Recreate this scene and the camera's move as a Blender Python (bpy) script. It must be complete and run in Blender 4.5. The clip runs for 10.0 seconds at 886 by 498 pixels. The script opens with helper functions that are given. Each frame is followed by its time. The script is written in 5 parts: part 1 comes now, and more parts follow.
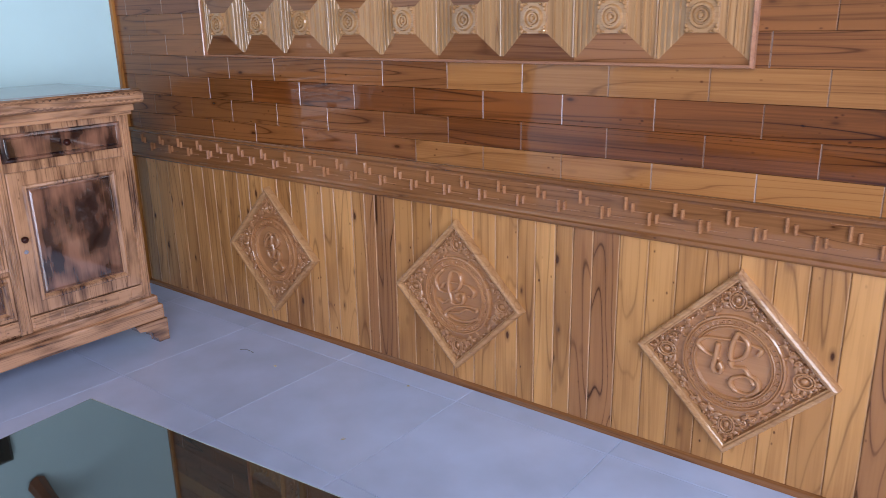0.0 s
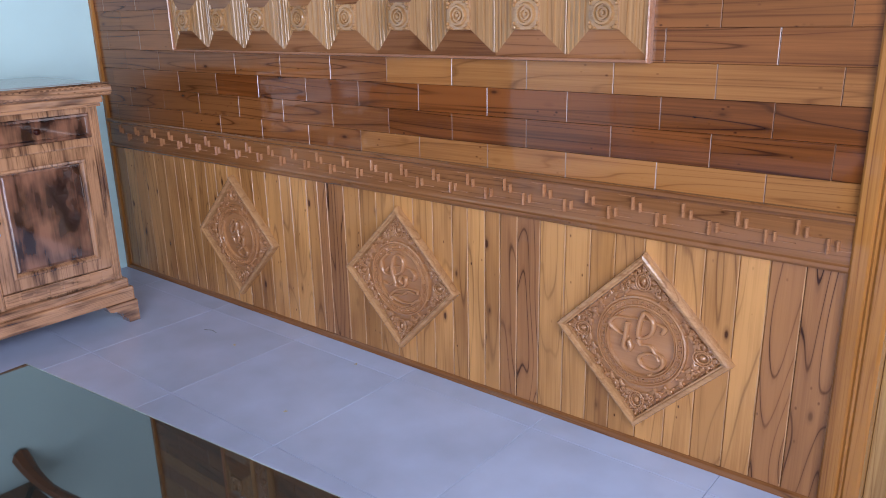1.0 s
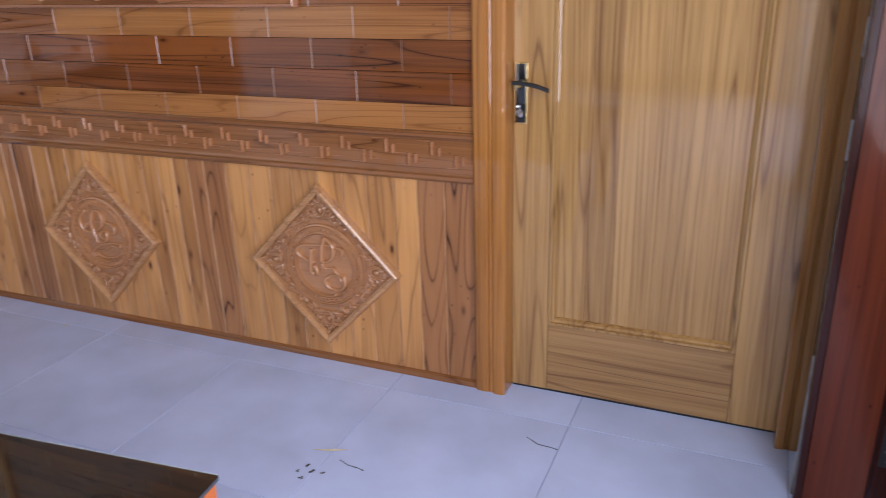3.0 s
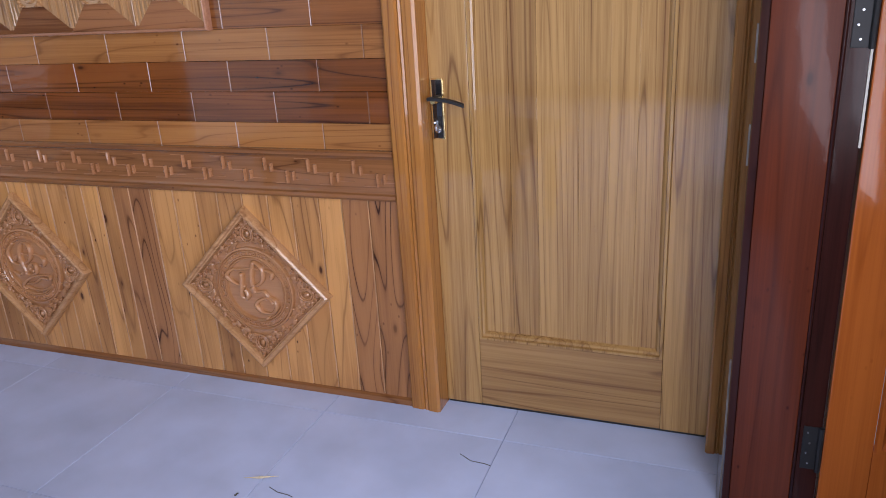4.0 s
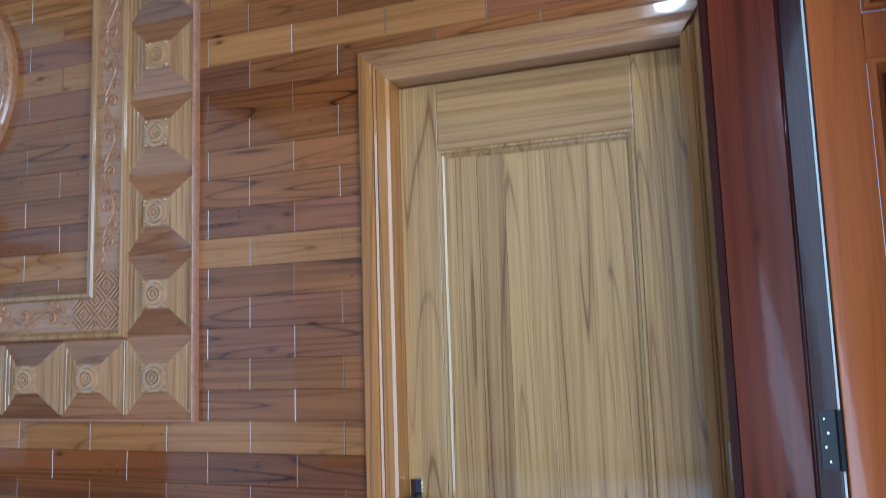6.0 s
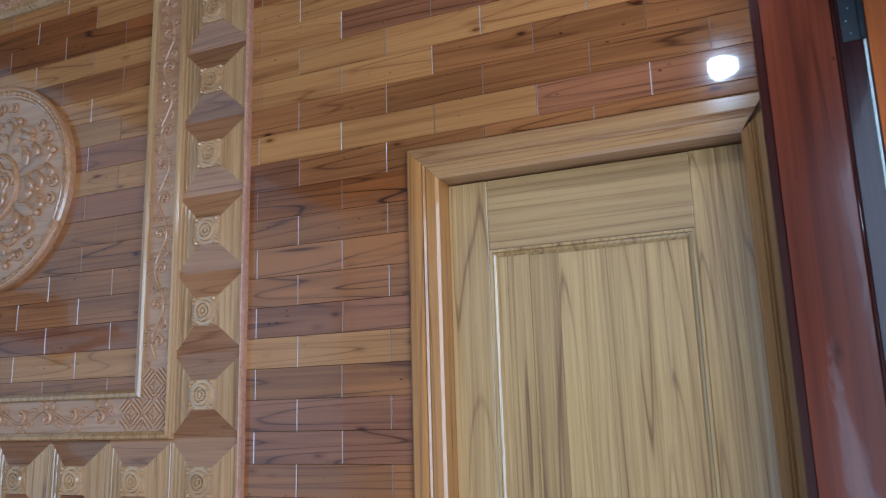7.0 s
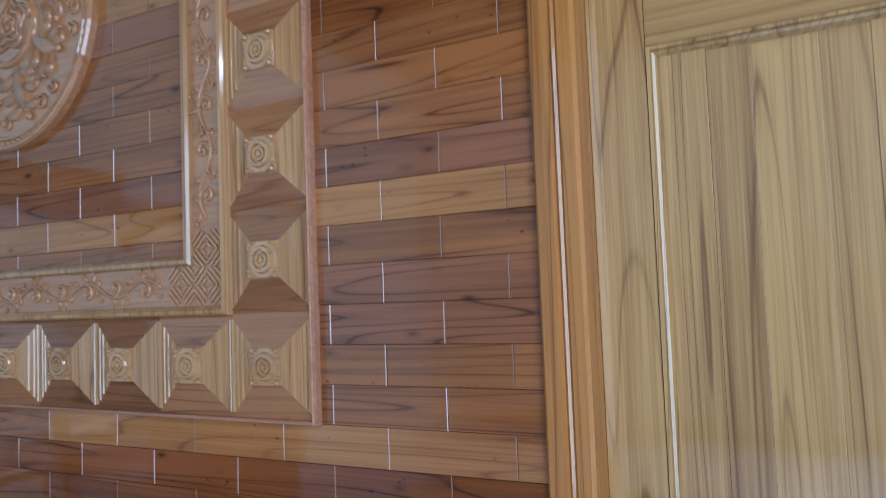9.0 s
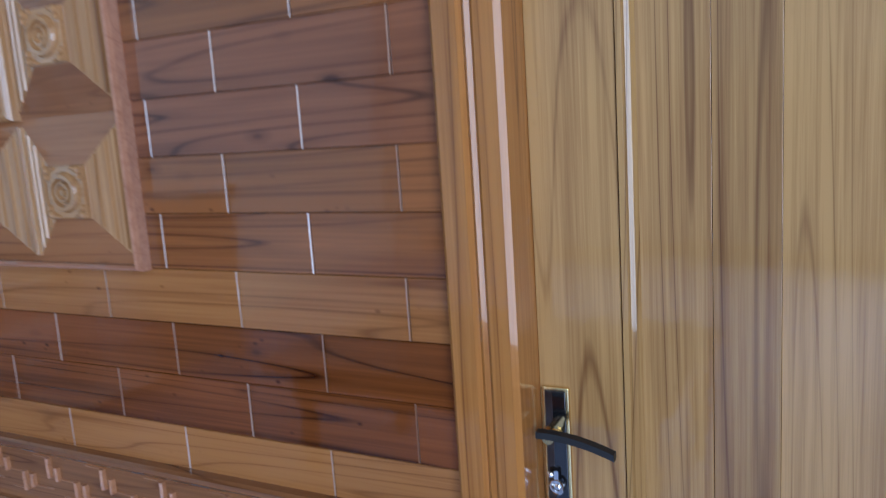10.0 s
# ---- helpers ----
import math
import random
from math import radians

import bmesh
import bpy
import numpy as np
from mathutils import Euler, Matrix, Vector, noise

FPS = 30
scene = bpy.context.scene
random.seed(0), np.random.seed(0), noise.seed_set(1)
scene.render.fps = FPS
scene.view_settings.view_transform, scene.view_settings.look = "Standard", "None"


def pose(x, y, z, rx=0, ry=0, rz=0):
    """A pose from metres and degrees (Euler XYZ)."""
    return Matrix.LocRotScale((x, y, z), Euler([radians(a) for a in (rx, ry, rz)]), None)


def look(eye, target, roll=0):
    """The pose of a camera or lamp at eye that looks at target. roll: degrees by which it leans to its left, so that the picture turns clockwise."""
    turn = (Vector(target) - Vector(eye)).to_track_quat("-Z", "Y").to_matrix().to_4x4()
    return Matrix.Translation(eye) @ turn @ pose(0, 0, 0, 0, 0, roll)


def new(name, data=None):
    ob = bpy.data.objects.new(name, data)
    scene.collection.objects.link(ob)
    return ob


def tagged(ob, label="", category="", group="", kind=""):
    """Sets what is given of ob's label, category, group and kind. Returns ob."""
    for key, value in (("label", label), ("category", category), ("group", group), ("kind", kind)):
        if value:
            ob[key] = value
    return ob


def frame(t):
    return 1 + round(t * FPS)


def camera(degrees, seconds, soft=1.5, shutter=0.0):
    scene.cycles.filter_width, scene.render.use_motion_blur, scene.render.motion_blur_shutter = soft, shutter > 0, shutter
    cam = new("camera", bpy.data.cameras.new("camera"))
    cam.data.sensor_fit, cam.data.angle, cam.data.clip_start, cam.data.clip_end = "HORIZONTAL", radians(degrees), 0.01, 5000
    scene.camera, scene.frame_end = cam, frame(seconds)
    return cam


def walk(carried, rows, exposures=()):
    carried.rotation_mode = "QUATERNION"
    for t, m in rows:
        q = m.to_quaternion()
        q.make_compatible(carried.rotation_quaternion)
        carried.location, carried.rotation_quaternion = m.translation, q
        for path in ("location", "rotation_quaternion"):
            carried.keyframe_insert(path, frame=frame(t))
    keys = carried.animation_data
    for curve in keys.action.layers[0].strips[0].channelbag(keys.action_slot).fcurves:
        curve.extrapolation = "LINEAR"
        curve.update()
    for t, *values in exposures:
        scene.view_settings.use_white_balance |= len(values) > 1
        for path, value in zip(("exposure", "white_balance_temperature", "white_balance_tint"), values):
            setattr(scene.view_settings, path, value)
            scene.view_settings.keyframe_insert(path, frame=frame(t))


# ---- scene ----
cam = camera(60.1, 10.0, soft=0.4, shutter=0.3)
PATH = [
    (0, (0.116, 0.035, 1.327), (-1.066, 1.543, 0.754), -1.1),
    (0.5, (0.259, 0.047, 1.341), (-0.921, 1.555, 0.763), -1.0),
    (1, (0.435, 0.093, 1.334), (-0.782, 1.567, 0.746), -1.2),
    (1.5, (0.541, 0.082, 1.315), (-0.726, 1.501, 0.699), -1.8),
    (2, (0.649, 0.007, 1.298), (-0.543, 1.48, 0.658), -1.4),
    (2.5, (0.741, 0.029, 1.308), (-0.193, 1.657, 0.616), -1.5),
    (3, (0.84, 0.097, 1.311), (0.099, 1.815, 0.605), -1.6),
    (3.2, (0.86, 0.112, 1.311), (0.191, 1.859, 0.603), -1.8),
    (4.3, (0.991, 0.176, 1.318), (0.308, 1.942, 0.672), -3.8),
    (4.5, (0.971, 0.155, 1.329), (0.309, 1.957, 0.767), -3.7),
    (5, (0.956, 0.137, 1.36), (0.311, 2.007, 1.066), -3.3),
    (5.5, (0.984, 0.163, 1.387), (0.318, 2.049, 1.368), -2.6),
    (6, (0.999, 0.172, 1.413), (0.342, 2.046, 1.648), -1.9),
    (6.2, (1.009, 0.184, 1.42), (0.35, 2.046, 1.734), -1.8),
    (7.3, (0.95, 0.233, 1.552), (0.131, 2.011, 1.96), -1.6),
    (7.5, (0.929, 0.25, 1.545), (0.07, 2.008, 1.958), -1.5),
    (8, (0.828, 0.361, 1.526), (-0.076, 2.105, 1.897), -1.9),
    (8.5, (0.696, 0.508, 1.524), (-0.24, 2.257, 1.777), -2.0),
    (9, (0.632, 0.711, 1.477), (-0.329, 2.461, 1.602), -2.2),
    (9.5, (0.584, 0.984, 1.44), (-0.386, 2.733, 1.407), -2.3),
    (10, (0.521, 1.246, 1.402), (-0.383, 3.0, 1.076), -3.8),
]

walk(cam, [(t, look(eye, target, roll)) for t, eye, target, roll in PATH],
     [(0.0, 0.50, 6500, 20), (1.5, 0.46, 6600, 21), (2.5, 0.36, 6950, 27), (3.2, 0.20, 7000, 27), (4.5, 0.15, 6700, 24), (6.2, 0.20, 5000, 5),
      (7.5, 0.25, 5120, 4), (9.0, 0.13, 5280, 7), (10.0, -0.06, 5480, 14)])

# ---- light ----
world = bpy.data.worlds.new("sky")
scene.world = world
world.use_nodes = True
wn = world.node_tree.nodes
sky = wn.new("ShaderNodeTexSky")
sky.sky_type, sky.sun_disc = "NISHITA", False
sky.sun_elevation, sky.sun_rotation = radians(52), radians(-20)
wn["Background"].inputs[1].default_value = 0.06
world.node_tree.links.new(sky.outputs[0], wn["Background"].inputs[0])

sun = new("sun", bpy.data.lights.new("sun", "SUN"))
sun.data.energy, sun.data.angle, sun.data.color = 2.0, radians(0.5), (1.0, 0.95, 0.88)
sun.matrix_world = look((0, 0, 0), (0.2, -0.6, -0.8))


def sky_light(name, eye, target, w, h, watts, colour):
    d = bpy.data.lights.new(name, "AREA")
    d.shape, d.size, d.size_y, d.energy, d.color = "RECTANGLE", w, h, watts, colour
    ob = new(name, d)
    ob.matrix_world = look(eye, target)
    return ob


sky_light("east_doorway_daylight", (1.42, 0.45, 1.55), (0.0, 0.45, 1.45), 1.5, 1.9, 60, (0.74, 0.86, 1.0))
# fill lamp added south of the doorway to even out the east light
sky_light("east_fill_daylight", (1.27, -2.05, 1.65), (-1.6, -2.05, 1.2), 2.6, 3.0, 202, (0.76, 0.87, 1.0))
sky_light("south_opening_daylight", (-1.25, -3.72, 1.72), (-1.25, 0, 1.6), 4.1, 3.1, 13, (0.80, 0.89, 1.0))


# ---- materials ----
def node_mat(name):
    m = bpy.data.materials.new(name)
    m.use_nodes = True
    return m, m.node_tree.nodes, m.node_tree.links, m.node_tree.nodes["Principled BSDF"]


def ramp(n, stops):
    r = n.new("ShaderNodeValToRGB")
    e = r.color_ramp.elements
    while len(e) < len(stops):
        e.new(0.5)
    for el, (p, c) in zip(e, stops):
        el.position, el.color = p, (*c, 1) if len(c) == 3 else c
    return r


def grey(v):
    return (v, v, v)


def math_node(n, l, op, a, b):
    m = n.new("ShaderNodeMath")
    m.operation = op
    for i, v in enumerate((a, b)):
        if isinstance(v, (int, float)):
            m.inputs[i].default_value = v
        else:
            l.new(v, m.inputs[i])
    return m.outputs[0]


def wood(name, light, dark, axis="X", rough=0.28, coat=0.5, vary=0.35, rings=9.0, line=0.75, hues=None, zoom=1.0, knots=0.6, uv=False, along=0.5, across=9.0, cloud=0.9, pores=1.3, figure=(0.9, 6.5), bias=0.0, spec=0.2, ink=None, flow=0.6):
    """Varnished wood: contour-like growth rings, fine pores, knots, and a tone of its own for each piece."""
    m, n, l, b = node_mat(name)
    tc, info = n.new("ShaderNodeTexCoord"), n.new("ShaderNodeObjectInfo")
    shift = n.new("ShaderNodeCombineXYZ")
    for i, k in enumerate((37.0, 91.0, 53.0)):
        l.new(math_node(n, l, "MULTIPLY", info.outputs["Random"], k), shift.inputs[i])
    add = n.new("ShaderNodeVectorMath")
    l.new(tc.outputs["UV" if uv else "Object"], add.inputs[0])
    if not uv:
        l.new(shift.outputs[0], add.inputs[1])

    def aniso(along, across):
        mp = n.new("ShaderNodeMapping")
        mp.inputs["Scale"].default_value = [along * zoom if a == axis else across * zoom for a in "XYZ"]
        l.new(add.outputs[0], mp.inputs["Vector"])
        return mp.outputs[0]

    def noise_tex(vec, scale, detail, rough_=0.5, dist=0.0):
        t = n.new("ShaderNodeTexNoise")
        t.inputs["Scale"].default_value, t.inputs["Detail"].default_value = scale, detail
        t.inputs["Roughness"].default_value, t.inputs["Distortion"].default_value = rough_, dist
        l.new(vec, t.inputs["Vector"])
        return t.outputs["Fac"]

    field = noise_tex(aniso(along, across), 1.0, 1.2, 0.42, 0.1)
    wave = math_node(n, l, "PINGPONG", math_node(n, l, "MULTIPLY", field, rings), 0.5)
    lines = ramp(n, [(0.0, grey(1)), (0.022, grey(0.75)), (0.06, grey(0.24)), (0.20, grey(0.05)), (0.5, grey(0))])
    l.new(math_node(n, l, "MULTIPLY", wave, 1.0), lines.inputs[0])
    streak = noise_tex(aniso(3.5, 190.0), 1.0, 4.0, 0.65)
    broad = noise_tex(aniso(*figure), 1.0, 2.5)
    vor = n.new("ShaderNodeTexVoronoi")
    vor.inputs["Scale"].default_value = 1.0
    l.new(aniso(5.0, 12.0), vor.inputs["Vector"])
    knot = ramp(n, [(0.0, grey(1)), (0.05, grey(0.9)), (0.09, grey(0.3)), (0.17, grey(0))])
    l.new(vor.outputs["Distance"], knot.inputs[0])
    patch = ramp(n, [(0.36, grey(0.25)), (0.62, grey(1.0))])
    l.new(noise_tex(aniso(2.0, 7.0), 1.0, 2.0), patch.inputs[0])
    band = noise_tex(aniso(0.7, 52.0), 1.0, 4.0, 0.65, 0.1)
    fac = math_node(n, l, "ADD", math_node(n, l, "MULTIPLY", math_node(n, l, "SUBTRACT", streak, 0.5), pores), bias + 0.12)
    fac = math_node(n, l, "ADD", fac, math_node(n, l, "MULTIPLY", math_node(n, l, "SUBTRACT", band, 0.5), flow * 2.2))
    fac = math_node(n, l, "ADD", fac, math_node(n, l, "MULTIPLY", math_node(n, l, "SUBTRACT", broad, 0.45), cloud * 1.25))
    fac = math_node(n, l, "ADD", fac, math_node(n, l, "MULTIPLY", lines.outputs[0], line * 0.35))
    mix = n.new("ShaderNodeMix")
    mix.data_type, mix.clamp_factor = "RGBA", True
    l.new(fac, mix.inputs["Factor"])
    mix.inputs["A"].default_value, mix.inputs["B"].default_value = (*light, 1), (*dark, 1)
    mark = math_node(n, l, "MULTIPLY", math_node(n, l, "MULTIPLY", lines.outputs[0], patch.outputs[0]), line * 1.25)
    mark = math_node(n, l, "ADD", mark, math_node(n, l, "MULTIPLY", knot.outputs[0], knots))
    fleck = n.new("ShaderNodeTexVoronoi")
    fleck.inputs["Scale"].default_value = 1.0
    l.new(aniso(20.0, 34.0), fleck.inputs["Vector"])
    spot = ramp(n, [(0.0, grey(1)), (0.06, grey(0.75)), (0.14, grey(0))])
    l.new(fleck.outputs["Distance"], spot.inputs[0])
    few = ramp(n, [(0.52, grey(0)), (0.60, grey(1))])
    l.new(noise_tex(aniso(4.0, 9.0), 1.0, 1.0), few.inputs[0])
    mark = math_node(n, l, "ADD", mark, math_node(n, l, "MULTIPLY", math_node(n, l, "MULTIPLY", spot.outputs[0], few.outputs[0]), knots))
    inked = n.new("ShaderNodeMix")
    inked.data_type, inked.clamp_factor = "RGBA", True
    l.new(mark, inked.inputs["Factor"])
    l.new(mix.outputs["Result"], inked.inputs["A"])
    inked.inputs["B"].default_value = (*(ink or tuple(c * k for c, k in zip(dark, (0.55, 0.45, 0.40)))), 1)
    colour = inked.outputs["Result"]
    tones = ramp(n, hues or [(0.0, grey(1 - vary)), (0.35, grey(0.95)), (0.7, grey(1.0)), (1.0, grey(1 + vary * 0.4))])
    l.new(info.outputs["Random"], tones.inputs[0])
    mul = n.new("ShaderNodeMix")
    mul.data_type, mul.blend_type = "RGBA", "MULTIPLY"
    mul.inputs["Factor"].default_value = 1.0
    l.new(colour, mul.inputs["A"])
    l.new(tones.outputs[0], mul.inputs["B"])
    l.new(mul.outputs["Result"], b.inputs["Base Color"])
    l.new(math_node(n, l, "ADD", math_node(n, l, "MULTIPLY", broad, 0.10), rough - 0.10), b.inputs["Roughness"])
    b.inputs["Coat Weight"].default_value, b.inputs["Coat Roughness"].default_value = coat * 0.45, 0.035
    b.inputs["Specular IOR Level"].default_value = spec
    bump = n.new("ShaderNodeBump")
    bump.inputs["Strength"].default_value, bump.inputs["Distance"].default_value = 0.05, 0.002
    l.new(fac, bump.inputs["Height"])
    l.new(bump.outputs[0], b.inputs["Normal"])
    lacquer = n.new("ShaderNodeBump")
    lacquer.inputs["Strength"].default_value, lacquer.inputs["Distance"].default_value = 0.10, 0.002
    l.new(noise_tex(add.outputs[0], 28.0, 3.0, 0.55), lacquer.inputs["Height"])
    l.new(lacquer.outputs[0], b.inputs["Coat Normal"])
    return m


def paint(name, colour, rough=0.5, metal=0.0, wear=0.06, scale=6.0, coat=0.0, ior=1.5, bump=0.05):
    m, n, l, b = node_mat(name)
    tc = n.new("ShaderNodeTexCoord")
    t = n.new("ShaderNodeTexNoise")
    t.inputs["Scale"].default_value, t.inputs["Detail"].default_value = scale, 6
    info, shift = n.new("ShaderNodeObjectInfo"), n.new("ShaderNodeVectorMath")
    shift.operation = "MULTIPLY_ADD"
    shift.inputs[1].default_value = (1, 1, 1)
    l.new(tc.outputs["Object"], shift.inputs[0])
    l.new(math_node(n, l, "MULTIPLY", info.outputs["Random"], 40.0), shift.inputs[2])
    l.new(shift.outputs[0], t.inputs["Vector"])
    r = ramp(n, [(0.25, tuple(c * (1 - wear) for c in colour)), (0.75, tuple(min(1, c * (1 + wear)) for c in colour))])
    l.new(t.outputs["Fac"], r.inputs[0])
    l.new(r.outputs[0], b.inputs["Base Color"])
    b.inputs["Roughness"].default_value, b.inputs["Metallic"].default_value = rough, metal
    b.inputs["Coat Weight"].default_value, b.inputs["IOR"].default_value = coat, ior
    if bump:
        bp = n.new("ShaderNodeBump")
        bp.inputs["Strength"].default_value, bp.inputs["Distance"].default_value = bump, 0.003
        l.new(t.outputs["Fac"], bp.inputs["Height"])
        l.new(bp.outputs[0], b.inputs["Normal"])
    return m


PLANK_HUES = [(0.0, (0.66, 0.60, 0.54)), (0.2, (0.82, 0.78, 0.74)), (0.5, (0.95, 0.93, 0.90)), (0.8, (1.04, 1.03, 1.0)), (1.0, (1.14, 1.14, 1.10))]
B_TAN = wood("tan_plank_wood", (0.3809, 0.1558, 0.0445), (0.1828, 0.0566, 0.0131), "X", 0.22, 1.5, vary=0.14, rings=11, line=0.5, uv=True, pores=0.9, flow=0.6, cloud=1.2, knots=0.9, spec=0.1)
B_MID = wood("brown_plank_wood", (0.2793, 0.0963, 0.0264), (0.0965, 0.0274, 0.0074), "X", 0.22, 1.5, vary=0.2, rings=11, line=0.7, uv=True, pores=0.9, flow=0.6, cloud=1.3, knots=1.0, spec=0.1)
B_DARK = wood("dark_plank_wood", (0.2133, 0.0605, 0.0131), (0.0559, 0.0133, 0.0033), "X", 0.2, 1.5, vary=0.16, rings=10, line=0.8, uv=True, pores=0.9, flow=0.65, cloud=1.3, knots=0.9, spec=0.1)
B_PLUM = wood("plum_plank_wood", (0.2437, 0.0830, 0.0321), (0.0914, 0.0264, 0.0099), "X", 0.22, 1.5, vary=0.18, rings=11, line=0.7, uv=True, pores=0.9, flow=0.6, cloud=1.3, knots=1.0, spec=0.1)
# pale colour stands in for daylight caught on the groove chamfers
M_BEVEL = paint("glint_groove_chamfer", (0.46, 0.245, 0.115), 0.2, wear=0.4, scale=12, coat=0.5)


def end_chamfer():
    """Light glints put into the plank ends' colour: some nearly white, others as brown as the plank."""
    m, n, l, b = node_mat("glint_end_chamfer")
    info = n.new("ShaderNodeObjectInfo")
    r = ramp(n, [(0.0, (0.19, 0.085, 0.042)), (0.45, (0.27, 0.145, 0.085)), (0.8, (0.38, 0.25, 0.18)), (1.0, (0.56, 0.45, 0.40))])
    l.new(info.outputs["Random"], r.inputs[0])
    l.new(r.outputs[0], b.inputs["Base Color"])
    b.inputs["Roughness"].default_value, b.inputs["Coat Weight"].default_value = 0.25, 0.4
    return m


M_END = end_chamfer()
M_PLANK = wood("wainscot_wood", (0.5898, 0.2828, 0.0972), (0.2439, 0.0905, 0.0279), "Z", 0.27, 1.2, hues=PLANK_HUES, rings=9, line=0.45, cloud=1.5, pores=0.7, flow=0.35, knots=1.1, spec=0.15, along=0.7, across=8.0, figure=(2.2, 11.0), bias=-0.03, ink=(0.085, 0.030, 0.012))
M_PLANK_DARK = wood("dark_wainscot_wood", (0.3996, 0.1706, 0.0630), (0.1296, 0.0432, 0.0158), "Z", 0.27, 1.2, vary=0.1, rings=13, line=1.0, cloud=0.9, pores=0.5, flow=0.3, spec=0.15, along=1.0, across=9.0, ink=(0.045, 0.014, 0.006))
M_RAIL = wood("rail_wood", (0.2968, 0.1197, 0.0421), (0.1232, 0.0422, 0.0140), "X", 0.2, 1.2, vary=0.1, rings=8, line=0.5, along=0.5, across=14, pores=0.8)
M_FRET = wood("fret_wood", (0.4189, 0.1867, 0.0849), (0.2328, 0.0876, 0.0354), "X", 0.14, 2.0, vary=0.05, line=0.3, knots=0, spec=0.5)
M_CARVE = wood("carved_wood", (0.41, 0.190, 0.082), (0.23, 0.090, 0.034), "X", 0.22, 1.7, vary=0.12, rings=8, line=0.3, knots=0.2, pores=0.6, spec=0.35)
M_BORDER = wood("border_wood", (0.5400, 0.2808, 0.1242), (0.3132, 0.1350, 0.0518), "X", 0.2, 1.6, vary=0.1, rings=8, line=0.4, knots=0.2, spec=0.3)
M_GOLD = wood("gilded_carved_wood", (0.4416, 0.2300, 0.0950), (0.2496, 0.1086, 0.0387), "X", 0.16, 1.5, vary=0.12, rings=7, line=0.25, knots=0.1, spec=0.5)
M_VINE = wood("pale_carved_wood", (0.4320, 0.2032, 0.0912), (0.2700, 0.1075, 0.0418), "X", 0.2, 1.1, vary=0.1, rings=8, line=0.3, knots=0.2, spec=0.4)
M_PLAQUE = wood("plaque_wood", (0.4720, 0.2154, 0.0886), (0.2854, 0.1104, 0.0414), "X", 0.2, 2.0, vary=0.12, rings=6, line=0.15, knots=0.1, pores=0.5, flow=0.3, cloud=0.8, spec=0.45)
M_PALE_V = wood("pale_moulding_wood", (0.4400, 0.2307, 0.0939), (0.2244, 0.0915, 0.0293), "Z", 0.18, 0.8, vary=0.15, rings=7, line=0.5, knots=0.1, along=0.4, across=18, spec=0.4)
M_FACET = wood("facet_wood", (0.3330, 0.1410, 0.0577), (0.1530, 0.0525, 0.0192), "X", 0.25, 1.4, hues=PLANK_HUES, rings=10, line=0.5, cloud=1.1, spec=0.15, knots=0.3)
M_EDGE = wood("pink_edge_wood", (0.4180, 0.1936, 0.1092), (0.2375, 0.0924, 0.0504), "X", 0.15, 1.6, vary=0.05, line=0.2, knots=0, spec=0.3)
M_DOOR = wood("door_wood", (0.475, 0.268, 0.094), (0.185, 0.076, 0.023), "Z", 0.22, 1.7, vary=0.08, rings=20, line=0.60, knots=0.1, along=0.22, across=6.4, cloud=1.0, figure=(0.3, 9.0), ink=(0.115, 0.043, 0.013), flow=0.75, pores=1.2)
M_DOOR_X = wood("door_rail_wood", (0.4268, 0.2337, 0.0846), (0.1843, 0.0789, 0.0243), "X", 0.22, 1.7, vary=0.1, rings=9, line=0.5, knots=0.1, along=0.4, across=10, ink=(0.14, 0.054, 0.016), flow=0.7, pores=0.9)
M_TRIM = wood("door_trim_wood", (0.4144, 0.1680, 0.0396), (0.1904, 0.0616, 0.0143), "Z", 0.22, 1.3, vary=0.08, rings=8, line=0.5, knots=0.1, along=0.35, across=15)
M_TRIM_X = wood("door_head_trim_wood", (0.3910, 0.1900, 0.0712), (0.2160, 0.0865, 0.0284), "X", 0.22, 1.4, vary=0.08, rings=8, line=0.4, knots=0.1, along=0.4, across=14)
M_TRIM_V = wood("pale_door_trim_wood", (0.3650, 0.1703, 0.0560), (0.1643, 0.0596, 0.0171), "Z", 0.2, 1.6, vary=0.08, rings=8, line=0.5, knots=0.1, along=0.35, across=15)
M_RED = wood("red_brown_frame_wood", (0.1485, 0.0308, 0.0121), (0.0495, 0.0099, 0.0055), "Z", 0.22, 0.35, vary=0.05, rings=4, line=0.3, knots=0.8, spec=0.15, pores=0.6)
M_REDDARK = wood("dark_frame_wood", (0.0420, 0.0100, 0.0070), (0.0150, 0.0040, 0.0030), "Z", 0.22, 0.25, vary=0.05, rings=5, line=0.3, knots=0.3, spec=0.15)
M_ORANGE = wood("orange_door_wood", (0.5600, 0.1400, 0.0240), (0.3300, 0.0660, 0.0100), "Z", 0.2, 0.8, vary=0.05, rings=4, line=0.25, knots=0.2, spec=0.2, pores=0.6)
M_CAB = wood("cabinet_frame_wood", (0.50, 0.255, 0.135), (0.050, 0.016, 0.010), "Y", 0.15, 2.2, vary=0.12, rings=14, line=0.6, across=13, cloud=2.6, figure=(5.0, 26.0), bias=-0.08, spec=0.7, flow=0.5, pores=0.8)
M_CAB_V = wood("cabinet_stile_wood", (0.50, 0.255, 0.135), (0.050, 0.016, 0.010), "Z", 0.15, 2.2, vary=0.12, rings=14, line=0.6, across=13, cloud=2.4, figure=(5.0, 26.0), bias=-0.10, spec=0.7, flow=0.5, pores=0.8)
